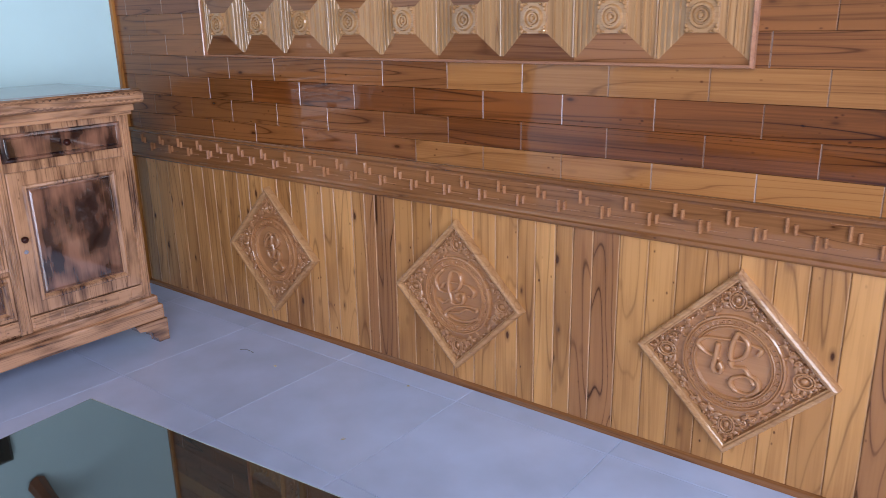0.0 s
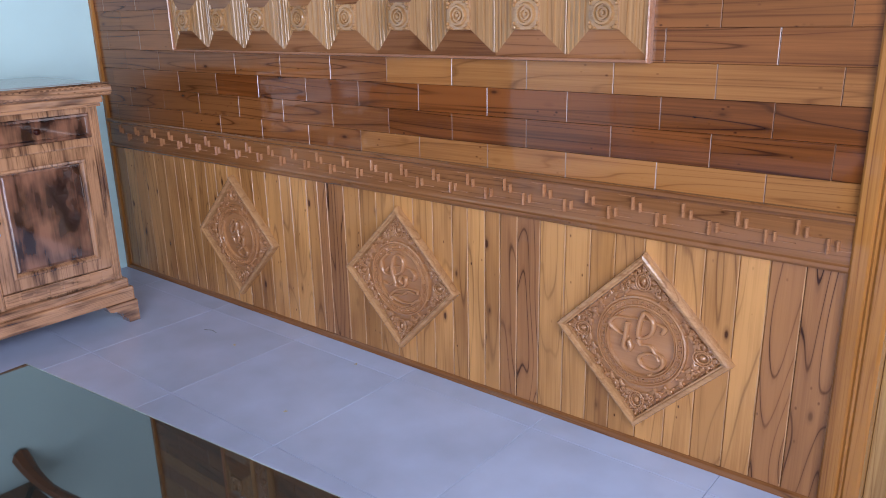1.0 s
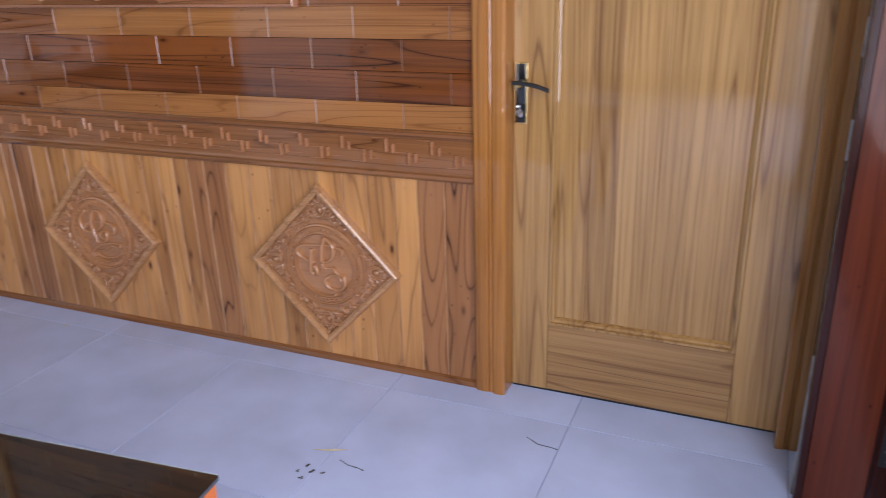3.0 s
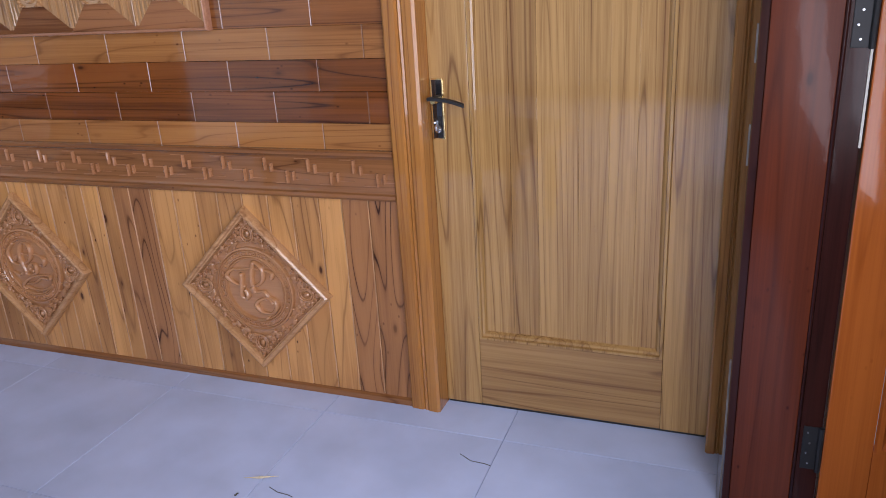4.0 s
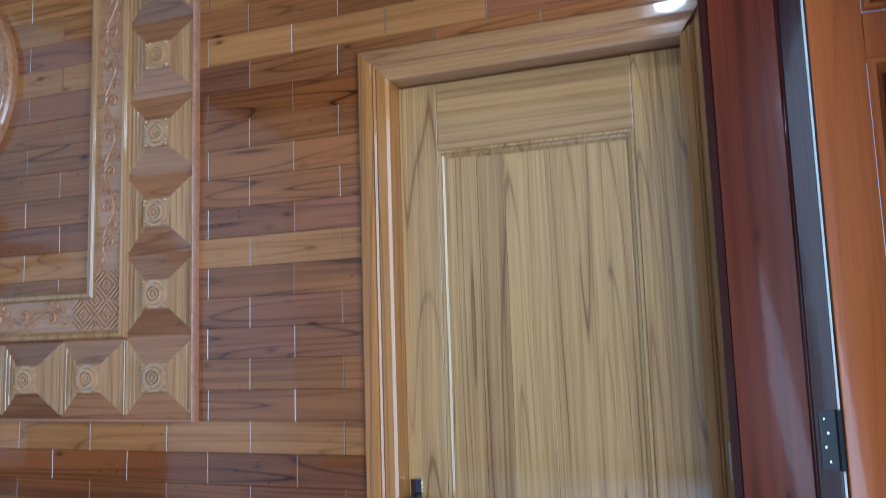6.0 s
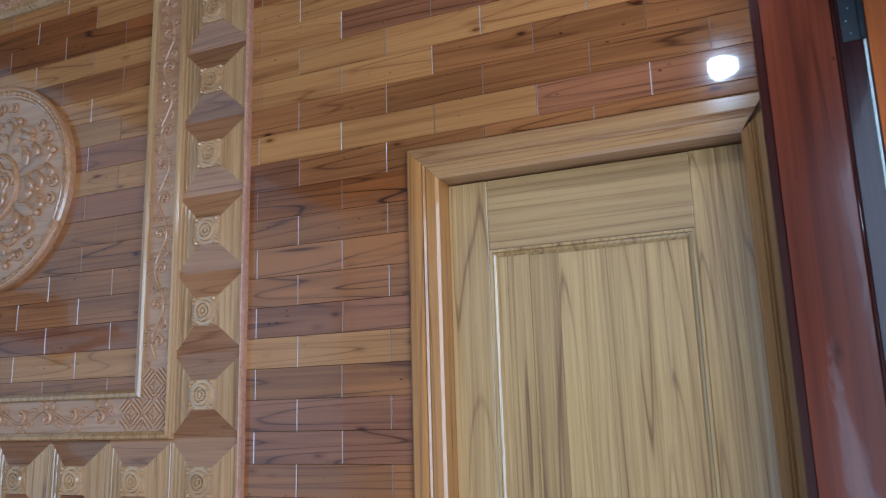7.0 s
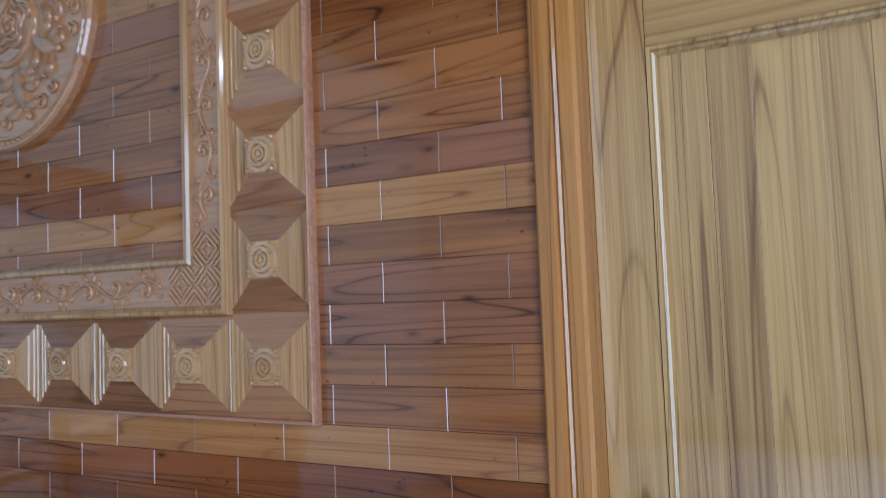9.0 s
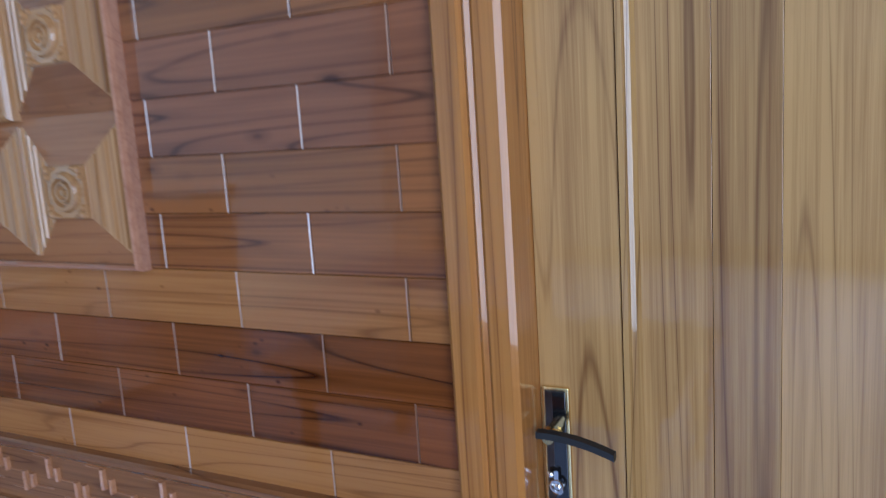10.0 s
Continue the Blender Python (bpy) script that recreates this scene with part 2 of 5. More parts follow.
M_BURL = wood("cabinet_panel_wood", (0.28, 0.125, 0.076), (0.016, 0.006, 0.006), "Z", 0.07, 2.2, vary=0.1, rings=4, line=0.15, along=2.0, across=5, cloud=3.2, knots=0.1, figure=(6.0, 13.0), bias=0.22, spec=0.9, flow=0.35, pores=0.5)
M_TABLE = wood("table_wood", (0.30, 0.10, 0.04), (0.12, 0.04, 0.018), "X", 0.2, 0.5, vary=0.05)
M_TURQ = paint("turquoise_wall_paint", (0.56, 0.80, 0.83), 0.75, wear=0.03, scale=3)
M_WALL = paint("cream_wall_paint", (0.62, 0.64, 0.62), 0.8, wear=0.04, scale=3)
M_CEIL = wood("ceiling_wood", (0.16, 0.08, 0.035), (0.07, 0.03, 0.012), "X", 0.4, 0.1, vary=0.05)
M_TILE = paint("grey_floor_tile", (0.480, 0.580, 0.810), 0.22, wear=0.13, scale=3.6, bump=0.02)
M_GROUT = paint("tile_grout", (0.40, 0.47, 0.64), 0.8)
M_BLACK = paint("black_metal", (0.010, 0.010, 0.011), 0.5, 0.0, wear=0.2)
M_GLOSSBLACK = paint("gloss_black_plate", (0.008, 0.008, 0.009), 0.05, 0.0, wear=0.1, coat=1.0)
M_BRASS = paint("brass", (0.75, 0.58, 0.28), 0.2, 1.0, wear=0.1, scale=40)
M_CHROME = paint("chrome", (0.75, 0.75, 0.76), 0.12, 1.0, wear=0.05, scale=40)
M_GLASSTOP = paint("dark_glass_top", (0.012, 0.014, 0.012), 0.02, 0.0, wear=0.05, ior=2.3, bump=0)
M_STONE = paint("grey_cabinet_top", (0.30, 0.31, 0.31), 0.12, wear=0.1, scale=5, bump=0)
M_FUR = paint("grey_white_fur", (0.36, 0.37, 0.42), 0.8, wear=0.8, scale=14, bump=0)
M_DARKFUR = paint("dark_grey_cloth", (0.06, 0.06, 0.065), 0.8, wear=0.3)
M_PAPER = paint("paper_scrap", (0.5, 0.43, 0.30), 0.8, wear=0.2, scale=30)
M_DIRT = paint("dark_crumb", (0.06, 0.05, 0.045), 0.9, wear=0.3)
M_LED = bpy.data.materials.new("led_diffuser")
M_LED.use_nodes = True
M_LED.node_tree.nodes["Principled BSDF"].inputs["Emission Color"].default_value = (0.80, 0.90, 1.0, 1)
M_LED.node_tree.nodes["Principled BSDF"].inputs["Emission Strength"].default_value = 110.0
M_GLASSEDGE = paint("polished_glass_edge", (0.42, 0.52, 0.56), 0.1, wear=0.15, scale=20, coat=1.0)
M_STRIP = paint("pale_cream_strip", (0.72, 0.68, 0.58), 0.4, wear=0.12, scale=30)
M_GROUND = paint("concrete_yard", (0.20, 0.195, 0.185), 0.85, wear=0.2, scale=1.5)
M_CHIP = paint("chipped_white_filler", (0.30, 0.28, 0.26), 0.8, wear=0.35, scale=30)

# ---- mesh helpers ----
TO_WALL = Matrix.Rotation(radians(90), 4, "X")


def part(name, bm, mats, parent=None, label="", loc=(0, 0, 0), smooth=False):
    me = bpy.data.meshes.new(name)
    bm.normal_update()
    bm.to_mesh(me)
    bm.free()
    for mt in mats if isinstance(mats, (list, tuple)) else [mats]:
        me.materials.append(mt)
    if smooth:
        me.polygons.foreach_set("use_smooth", [True] * len(me.polygons))
    ob = new(name, me)
    ob.location = loc
    if parent:
        ob.parent = parent
    if label:
        tagged(ob, label)
    return ob


def placed(name, loc, label, category, group="", kind=""):
    ob = tagged(new(name), label, category, group, kind)
    ob.location = loc
    return ob


def add_box(bm, lo, hi, bevel=0.0):
    b2 = bmesh.new()
    bmesh.ops.create_cube(b2, size=1)
    for v in b2.verts:
        v.co = Vector([(a + b) / 2 + c * (b - a) for a, b, c in zip(lo, hi, v.co)])
    if bevel:
        bmesh.ops.bevel(b2, geom=b2.edges[:], offset=bevel, segments=2, affect="EDGES", profile=0.6)
    join(bm, b2)
    return bm


def join(bm, other, m=None, mat=None):
    if m is not None:
        other.transform(m)
    me = bpy.data.meshes.new("tmp")
    other.to_mesh(me)
    other.free()
    n0 = len(bm.faces)
    bm.from_mesh(me)
    bpy.data.meshes.remove(me)
    if mat is not None:
        bm.faces.ensure_lookup_table()
        for f in bm.faces[n0:]:
            f.material_index = mat


def box(lo, hi, bevel=0.0):
    return add_box(bmesh.new(), lo, hi, bevel)


def inset(poly, d):
    """A convex polygon (counter-clockwise) moved inwards by d."""
    out, k = [], len(poly)
    for i in range(k):
        p0, p1, p2 = Vector(poly[i - 1]), Vector(poly[i]), Vector(poly[(i + 1) % k])
        a, b = (p1 - p0).normalized(), (p2 - p1).normalized()
        na, nb = Vector((-a.y, a.x)), Vector((-b.y, b.x))
        out.append(p1 + (na + nb) * (d / (1 + na.dot(nb))))
    return out


def ring_moulding(bm, poly, profile, close=False):
    """A mitred moulding round a polygon: the profile is rows of (inset, height)."""
    loops = [[bm.verts.new((q.x, q.y, h)) for q in inset(poly, d)] for d, h in profile]
    k = len(poly)
    for a, b in zip(loops, loops[1:]):
        for i in range(k):
            bm.faces.new((a[i], a[(i + 1) % k], b[(i + 1) % k], b[i]))
    if close:
        bm.faces.new(loops[-1])
    return bm


def rect(x0, y0, x1, y1):
    return [(x0, y0), (x1, y0), (x1, y1), (x0, y1)]


def strip(bm, axis, a, b, profile, cap=True):
    """A straight moulding along x or y from a to b; the profile is rows of (across, height)."""
    def at(s, p):
        return (s, p[0], p[1]) if axis == "x" else (p[0], s, p[1])
    u, w = [bm.verts.new(at(a, p)) for p in profile], [bm.verts.new(at(b, p)) for p in profile]
    for i in range(len(profile) - 1):
        bm.faces.new((u[i], w[i], w[i + 1], u[i + 1]))
    if cap and len(profile) > 2:
        bm.faces.new(u)
        bm.faces.new(list(reversed(w)))
    bmesh.ops.recalc_face_normals(bm, faces=bm.faces[:])
    return bm


def tube(bm, pts, radii, sides=6, flat=1.0):
    """A round rib along points (u, v, h) with a radius at each."""
    rings = []
    for i, p in enumerate(pts):
        p = Vector(p)
        d = (Vector(pts[min(i + 1, len(pts) - 1)]) - Vector(pts[max(i - 1, 0)]))
        d = d.normalized() if d.length > 1e-9 else Vector((1, 0, 0))
        side = Vector((-d.y, d.x, 0))
        side = side.normalized() if side.length > 1e-6 else Vector((1, 0, 0))
        up = Vector((0, 0, 1))
        r = radii[i] if isinstance(radii, (list, tuple)) else radii
        rings.append([bm.verts.new(p + side * (r * math.cos(a)) + up * (r * flat * math.sin(a)))
                      for a in [2 * math.pi * j / sides for j in range(sides)]])
    for a, b in zip(rings, rings[1:]):
        for j in range(sides):
            bm.faces.new((a[j], a[(j + 1) % sides], b[(j + 1) % sides], b[j]))
    bm.faces.new(list(reversed(rings[0])))
    bm.faces.new(rings[-1])
    return bm


def blob(bm, u, v, h, ru, rv, rh, turn=0.0):
    b2 = bmesh.new()
    bmesh.ops.create_uvsphere(b2, u_segments=8, v_segments=6, radius=1)
    join(bm, b2, Matrix.Translation((u, v, h)) @ Matrix.Rotation(turn, 4, "Z") @ Matrix.Diagonal((ru, rv, rh, 1)))


def spiral(cu, cv, r0, r1, a0, turns, steps=14, h=0.0):
    return [(cu + (r0 + (r1 - r0) * s) * math.cos(a0 + turns * 2 * math.pi * s),
             cv + (r0 + (r1 - r0) * s) * math.sin(a0 + turns * 2 * math.pi * s), h) for s in [i / steps for i in range(steps + 1)]]


def lathe(bm, profile, steps=32):
    """A turned form about the h axis: the profile is rows of (radius, height), the first at the axis."""
    rings = []
    for r, h in profile:
        if r < 1e-6:
            rings.append([bm.verts.new((0, 0, h))])
        else:
            rings.append([bm.verts.new((r * math.cos(2 * math.pi * i / steps), r * math.sin(2 * math.pi * i / steps), h)) for i in range(steps)])
    for a, b in zip(rings, rings[1:]):
        for i in range(steps):
            j = (i + 1) % steps
            q = [a[i % len(a)], a[j % len(a)], b[j % len(b)], b[i % len(b)]]
            q = [v for k, v in enumerate(q) if v not in q[:k]]
            if len(q) > 2:
                bm.faces.new(q)
    bmesh.ops.recalc_face_normals(bm, faces=bm.faces[:])
    return bm


# ---- the room ----
W = 2.15                       # face of the wood-clad wall
X_W, X_E, Y_S, CEIL = -3.57, 1.03, -3.6, 3.82

floor = tagged(part("floor", box((X_W - 0.2, Y_S - 0.2, -0.12), (X_E + 0.2, W + 0.25, -0.006)), M_GROUT),
               "grey glossy ceramic floor tiles with thin joints", "floor", kind="structure")
ceiling = tagged(part("ceiling", box((X_W - 0.2, Y_S - 0.2, CEIL), (X_E + 0.2, W + 0.25, CEIL + 0.15)), M_CEIL),
                 "plain brown wooden ceiling", "ceiling", kind="structure")
bm = box((X_W - 0.2, W + 0.012, 0), (0.15, W + 0.25, CEIL))
add_box(bm, (0.15, W + 0.0125, 2.17), (0.98, W + 0.25, CEIL))
add_box(bm, (0.98, W + 0.012, 0), (X_E + 0.2, W + 0.25, CEIL))
add_box(bm, (0.15, W + 0.20, 0), (0.98, W + 0.25, 2.17))
wall_n = tagged(part("wall_north", bm, M_RAIL), "wall clad in varnished brown wooden planks laid like bricks", "wall", kind="structure")
wall_w = tagged(part("wall_west", box((X_W - 0.2, Y_S, 0), (X_W, W + 0.012, CEIL)), M_TURQ),
                "pale turquoise painted plaster wall", "wall", kind="structure")
OPEN_Y0, OPEN_Y1, OPEN_Z = -0.35, 1.90, 2.48
bm = box((X_E, OPEN_Y1 + 0.035, 0), (X_E + 0.17, W + 0.012, CEIL))
add_box(bm, (X_E, -0.70, 0), (X_E + 0.17, OPEN_Y0 - 0.035, CEIL))
# second, unseen opening added here for the east fill lamp
add_box(bm, (X_E, Y_S, 0), (X_E + 0.17, -3.40, CEIL))
add_box(bm, (X_E, -3.40, 3.20), (X_E + 0.17, -0.70, CEIL))
add_box(bm, (X_E, OPEN_Y0 - 0.035, OPEN_Z + 0.035), (X_E + 0.17, OPEN_Y1 + 0.035, CEIL))
wall_e = tagged(part("wall_east", bm, M_WALL), "cream painted wall round a tall doorway", "wall", kind="structure")
bm = box((X_W - 0.2, Y_S - 0.2, 0), (-3.35, Y_S, CEIL))
add_box(bm, (0.85, Y_S - 0.2, 0), (X_E + 0.17, Y_S, CEIL))
add_box(bm, (-3.35, Y_S - 0.2, 3.30), (0.85, Y_S, CEIL))
wall_s = tagged(part("wall_south", bm, M_WALL), "cream painted wall, wide open to the yard", "wall", kind="structure")
ground = tagged(part("ground", box((-400, -400, -0.5), (400, 400, -0.13)), M_GROUND), "pale concrete yard outside", "ground", kind="structure")

# baseboard, left end strip, rail with fret
bm = bmesh.new()
strip(bm, "x", -3.56, 0.065, [(0.0, -0.01), (0.0, 0.014), (0.016, 0.010), (0.022, 0.0), (0.022, -0.01)])
bm.transform(Matrix.Translation((0, W, 0)) @ TO_WALL)
tagged(part("baseboard", bm, M_RAIL), "thin brown wooden baseboard strip", "baseboard", kind="structure")
bm = box((X_W, W - 0.016, 0.0), (-3.545, W + 0.01, CEIL), 0.004)
tagged(part("trim_corner", bm, M_TRIM), "thin light wooden edge strip at the wall's end", "trim", kind="structure")

R0, R1 = 0.70, 0.835
bm = bmesh.new()
strip(bm, "x", -3.545, 0.065, [(R0 - 0.012, -0.01), (R0 - 0.012, 0.012), (R0 - 0.004, 0.020), (R0 + 0.006, 0.020), (R0 + 0.010, 0.012), (R0 + 0.018, 0.010),
                               (R1 - 0.022, 0.010), (R1 - 0.016, 0.014), (R1 - 0.010, 0.022), (R1, 0.024), (R1 + 0.004, 0.018), (R1 + 0.004, -0.01)])
bm.transform(Matrix.Translation((0, W, 0)) @ TO_WALL)
rail = tagged(part("trim_rail", bm, M_RAIL), "brown carved dado rail with a raised Greek key fret", "trim", kind="structure")


def rib(bm, u0, v0, u1, v1, w, h0, h1):
    lo = (min(u0, u1) - w / 2, min(v0, v1) - w / 2, h0)
    hi = (max(u0, u1) + w / 2, max(v0, v1) + w / 2, h1)
    add_box(bm, lo, hi)
    bm.verts.ensure_lookup_table()
    for v in bm.verts[-8:]:
        if v.co.z > h1 - 1e-6:
            v.co.x += 0.0036 if v.co.x < (lo[0] + hi[0]) / 2 else -0.0036
            v.co.y += 0.0015 if v.co.y < (lo[1] + hi[1]) / 2 else -0.0015


bm = bmesh.new()
P = 0.153
for u, v0, v1 in ((-0.011, 0.768, 0.812), (0.012, 0.764, 0.796), (0.065, 0.730, 0.774), (0.088, 0.740, 0.772)):
    tube(bm, [(u, v0 + 0.002, 0.009), (u, v1 - 0.002, 0.009)], 0.0058, 8, 1.9)
for u0, v, u1 in ((0.012, 0.768, 0.065), (0.088, 0.744, 0.142), (-0.011, 0.809, -0.058), (0.065, 0.732, 0.020)):
    rib(bm, u0, v, u1, v, 0.0045, 0.008, 0.0128)
bm.transform(TO_WALL)
fret0 = part("fret_key", bm, M_FRET, rail, loc=(-0.056, W, 0))
for i in range(1, 23):
    o = fret0.copy()
    scene.collection.objects.link(o)
    o.location.x = -0.056 - P * i

# ---- door in the wood wall ----
door = tagged(new("door_1"), "closed pale varnished wooden door with one tall panel", "door", kind="structure")
TP = [(0.0, -0.01), (0.0, 0.016), (0.006, 0.022), (0.040, 0.024), (0.046, 0.018), (0.052, 0.024), (0.058, 0.020), (0.064, 0.026), (0.092, 0.028), (0.100, 0.022), (0.101, -0.062)]
bm = bmesh.new()
strip(bm, "y", 0.0, 2.155, [(0.065 + u, h) for u, h in TP])
for v in bm.verts:
    if v.co.y > 2:
        v.co.y = 2.155 + (0.165 - v.co.x)
bm.transform(TO_WALL)
part("door_trim", bm, M_TRIM, door, "orange-brown moulded jamb trim", (0, W, 0))
bm = bmesh.new()
strip(bm, "y", 0.0, 2.155, [(1.0285 - u * 0.65, h) for u, h in TP])
for v in bm.verts:
    if v.co.y > 2:
        v.co.y = 2.155 + (v.co.x - 0.965)
bm.transform(TO_WALL)
part("door_trim", bm, M_TRIM_V, door, "pale brown moulded jamb trim", (0, W, 0))
bm = bmesh.new()
strip(bm, "x", 0.065, 1.0285, [(2.255 - u, h) for u, h in TP])
for v in bm.verts:
    d = 2.255 - v.co.y
    v.co.x = 0.0655 + d if v.co.x < 0.5 else 1.028 - d * 0.63
bm.transform(TO_WALL)
part("door_head_trim", bm, M_TRIM_X, door, "pale moulded head trim", (0, W, 0))
YD = W + 0.048                 # door leaf face
leaf = part("door_leaf", box((0.1662, YD, 0.008), (0.282, YD + 0.04, 2.15), 0.002), M_DOOR, door, "pale straight-grained wooden stile")
part("stile", box((0.833, YD, 0.008), (0.9635, YD + 0.04, 2.15), 0.002), M_DOOR, door)
part("bottom_rail", box((0.2825, YD + 0.001, 0.008), (0.8325, YD + 0.04, 0.238), 0.003), M_DOOR_X, door)
part("top_rail", box((0.2825, YD + 0.001, 1.95), (0.8325, YD + 0.04, 2.15), 0.003), M_DOOR_X, door)
bm = bmesh.new()
ring_moulding(bm, rect(0.2825, 0.2385, 0.8325, 1.9495), [(0, 0.0), (0.002, 0.005), (0.009, 0.005), (0.011, -0.004), (0.017, -0.007), (0.024, -0.018), (0.027, -0.026)])
bm.transform(TO_WALL)
part("panel_moulding", bm, M_DOOR, door, loc=(0, YD, 0))
panel = part("door_panel", box((0.300, YD + 0.0240, 0.250), (0.815, YD + 0.036, 1.938)), M_DOOR, door, "tall flat panel of straight-grained boards")
tilts = random.Random(23)
cuts = [0.304, 0.392, 0.470, 0.585, 0.668, 0.742, 0.811]
for x0, x1 in zip(cuts, cuts[1:]):
    hw = (x1 - x0) / 2
    board = part("panel_board", box((-hw + 0.0001, 0.0, 0.256), (hw - 0.0001, 0.006, 1.932), 0.0006), M_DOOR, panel, loc=((x0 + x1) / 2, YD + 0.0175, 0))
    board.rotation_euler = (tilts.gauss(0, 0.0012), 0, tilts.gauss(0, 0.010))
# black box stands for the shade in the empty gap under the leaf
part("door_gap", box((0.17, YD + 0.005, 0.0), (0.96, YD + 0.035, 0.007)), M_BLACK, door, "black strip for the shade in the gap under the leaf")

handle = part("door_handle", box((-0.019, -0.007, -0.086), (0.019, 0, 0.086), 0.002), M_BRASS, door, "brass-edged lever handle plate", (0.190, YD, 0.952))
bm = box((-0.0145, -0.0095, -0.082), (0.0145, -0.0065, 0.082), 0.001)
part("face_plate", bm, M_GLOSSBLACK, handle, "gloss black face plate")
bm = bmesh.new()
lathe(bm, [(0, 0.0), (0.011, 0.0), (0.011, 0.03), (0.008, 0.045), (0, 0.045)], 16)
bm.transform(Matrix.Translation((0, 0, 0.028)) @ TO_WALL)
part("spindle", bm, M_BRASS, handle, smooth=False)
bm = bmesh.new()
pts = []
for i in range(13):
    s = i / 12
    pts.append((-0.014 + 0.104 * s, 0.034 + 0.004 * s - 0.022 * s * s, 0.046))
up = [bm.verts.new((p[0], p[1] + 0.0055, 0.040)) for p in pts]
lo = [bm.verts.new((p[0], p[1] - 0.0055, 0.040)) for p in pts]
up2 = [bm.verts.new((p[0], p[1] + 0.0045, 0.052)) for p in pts]
lo2 = [bm.verts.new((p[0], p[1] - 0.0045, 0.052)) for p in pts]
for i in range(12):
    for a, b in ((up, up2), (up2, lo2), (lo2, lo), (lo, up)):
        bm.faces.new((a[i], a[i + 1], b[i + 1], b[i]))
bm.faces.new((up[0], up2[0], lo2[0], lo[0]))
bm.faces.new((up[-1], lo[-1], lo2[-1], up2[-1]))
bmesh.ops.recalc_face_normals(bm, faces=bm.faces[:])
bm.transform(TO_WALL)
part("lever", bm, M_BLACK, handle, "curved dark lever")
bm = bmesh.new()
lathe(bm, [(0, 0.009), (0.0085, 0.009), (0.0085, 0.015), (0.005, 0.017), (0, 0.017)], 16)
bm.transform(Matrix.Translation((0.0, 0, -0.058)) @ TO_WALL)
part("lock_cylinder", bm, M_CHROME, handle, "chrome lock cylinder")
bm = bmesh.new()
tube(bm, spiral(0, 0, 0.008, 0.008, 0, 1, 14, 0.018), 0.0022)
add_box(bm, (-0.003, 0.004, 0.014), (0.003, 0.022, 0.018))
blob(bm, -0.009, 0.016, 0.018, 0.006, 0.005, 0.003)
bm.transform(Matrix.Translation((0.0, 0, -0.052)) @ TO_WALL)
part("key", bm, M_CHROME, handle, "small chrome key with a ring")

# ---- east doorway: dark frame and open orange leaf ----
frame_e = tagged(new("door_2"), "tall doorway with a dark red-brown varnished wooden frame", "door frame", kind="structure")
XO = X_E + 0.19
part("jamb", box((X_E - 0.008, OPEN_Y1, 0), (XO - 0.052, OPEN_Y1 + 0.05, OPEN_Z), 0.006), M_RED, frame_e)
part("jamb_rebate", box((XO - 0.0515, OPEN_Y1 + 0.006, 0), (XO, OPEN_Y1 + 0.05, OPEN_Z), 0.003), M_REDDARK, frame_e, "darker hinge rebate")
bm = bmesh.new()
strip(bm, "y", 0.0, OPEN_Z + 0.04, [(0.0, 0.0), (0.0, 0.010), (0.008, 0.016), (0.018, 0.012), (0.026, 0.020), (0.036, 0.018), (0.036, 0.0)])
bm.transform(Matrix.Translation((X_E, OPEN_Y1 + 0.036, 0)) @ Matrix.Rotation(radians(-90), 4, "Z") @ TO_WALL)
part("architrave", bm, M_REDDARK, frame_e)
part("jamb", box((X_E - 0.008, OPEN_Y0 - 0.05, 0), (XO, OPEN_Y0, OPEN_Z), 0.006), M_RED, frame_e)
part("lintel", box((X_E - 0.008, OPEN_Y0, OPEN_Z), (XO, OPEN_Y1, OPEN_Z + 0.05), 0.006), M_RED, frame_e)
bm = lathe(bmesh.new(), [(0, 0), (0.005, 0.0), (0.005, OPEN_Z), (0, OPEN_Z)], 12)
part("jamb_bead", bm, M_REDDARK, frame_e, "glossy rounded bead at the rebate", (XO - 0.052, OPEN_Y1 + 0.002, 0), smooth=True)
bm = box((X_E - 0.024, OPEN_Y1 + 0.026, 0.0), (X_E - 0.018, OPEN_Y1 + 0.038, 0.40), 0.002)
add_box(bm, (X_E - 0.0235, OPEN_Y1 + 0.026, 0.88), (X_E - 0.018, OPEN_Y1 + 0.038, 0.97), 0.002)
add_box(bm, (X_E - 0.0235, OPEN_Y1 + 0.026, 1.10), (X_E - 0.018, OPEN_Y1 + 0.038, 1.18), 0.002)
part("filler_strip", bm, M_CHIP, frame_e, "chipped pale filler along the frame's edge")

part("edge_strip", box((XO - 0.0035, OPEN_Y1 + 0.001, 0.93), (XO + 0.0015, OPEN_Y1 + 0.0055, OPEN_Z), 0.001), M_STRIP, frame_e, "pale cream strip beside the hinges")

leaf2 = placed("open_door_leaf", (XO + 0.006, OPEN_Y1 + 0.004, 0.012), "open glossy orange-brown panelled wooden door leaf", "door")
leaf2.rotation_euler.z = radians(4)
LW, LH = 0.62, 2.42
part("leaf_stile", box((0, 0, 0), (0.105, 0.038, LH), 0.003), M_ORANGE, leaf2)
part("leaf_stile", box((LW - 0.105, 0, 0), (LW, 0.038, LH), 0.003), M_ORANGE, leaf2)
for z0, z1 in ((0.0, 0.20), (0.62, 0.72), (1.95, 2.05), (LH - 0.1, LH)):
    part("leaf_rail", box((0.1055, 0.001, z0), (LW - 0.1055, 0.037, z1), 0.003), M_ORANGE, leaf2)
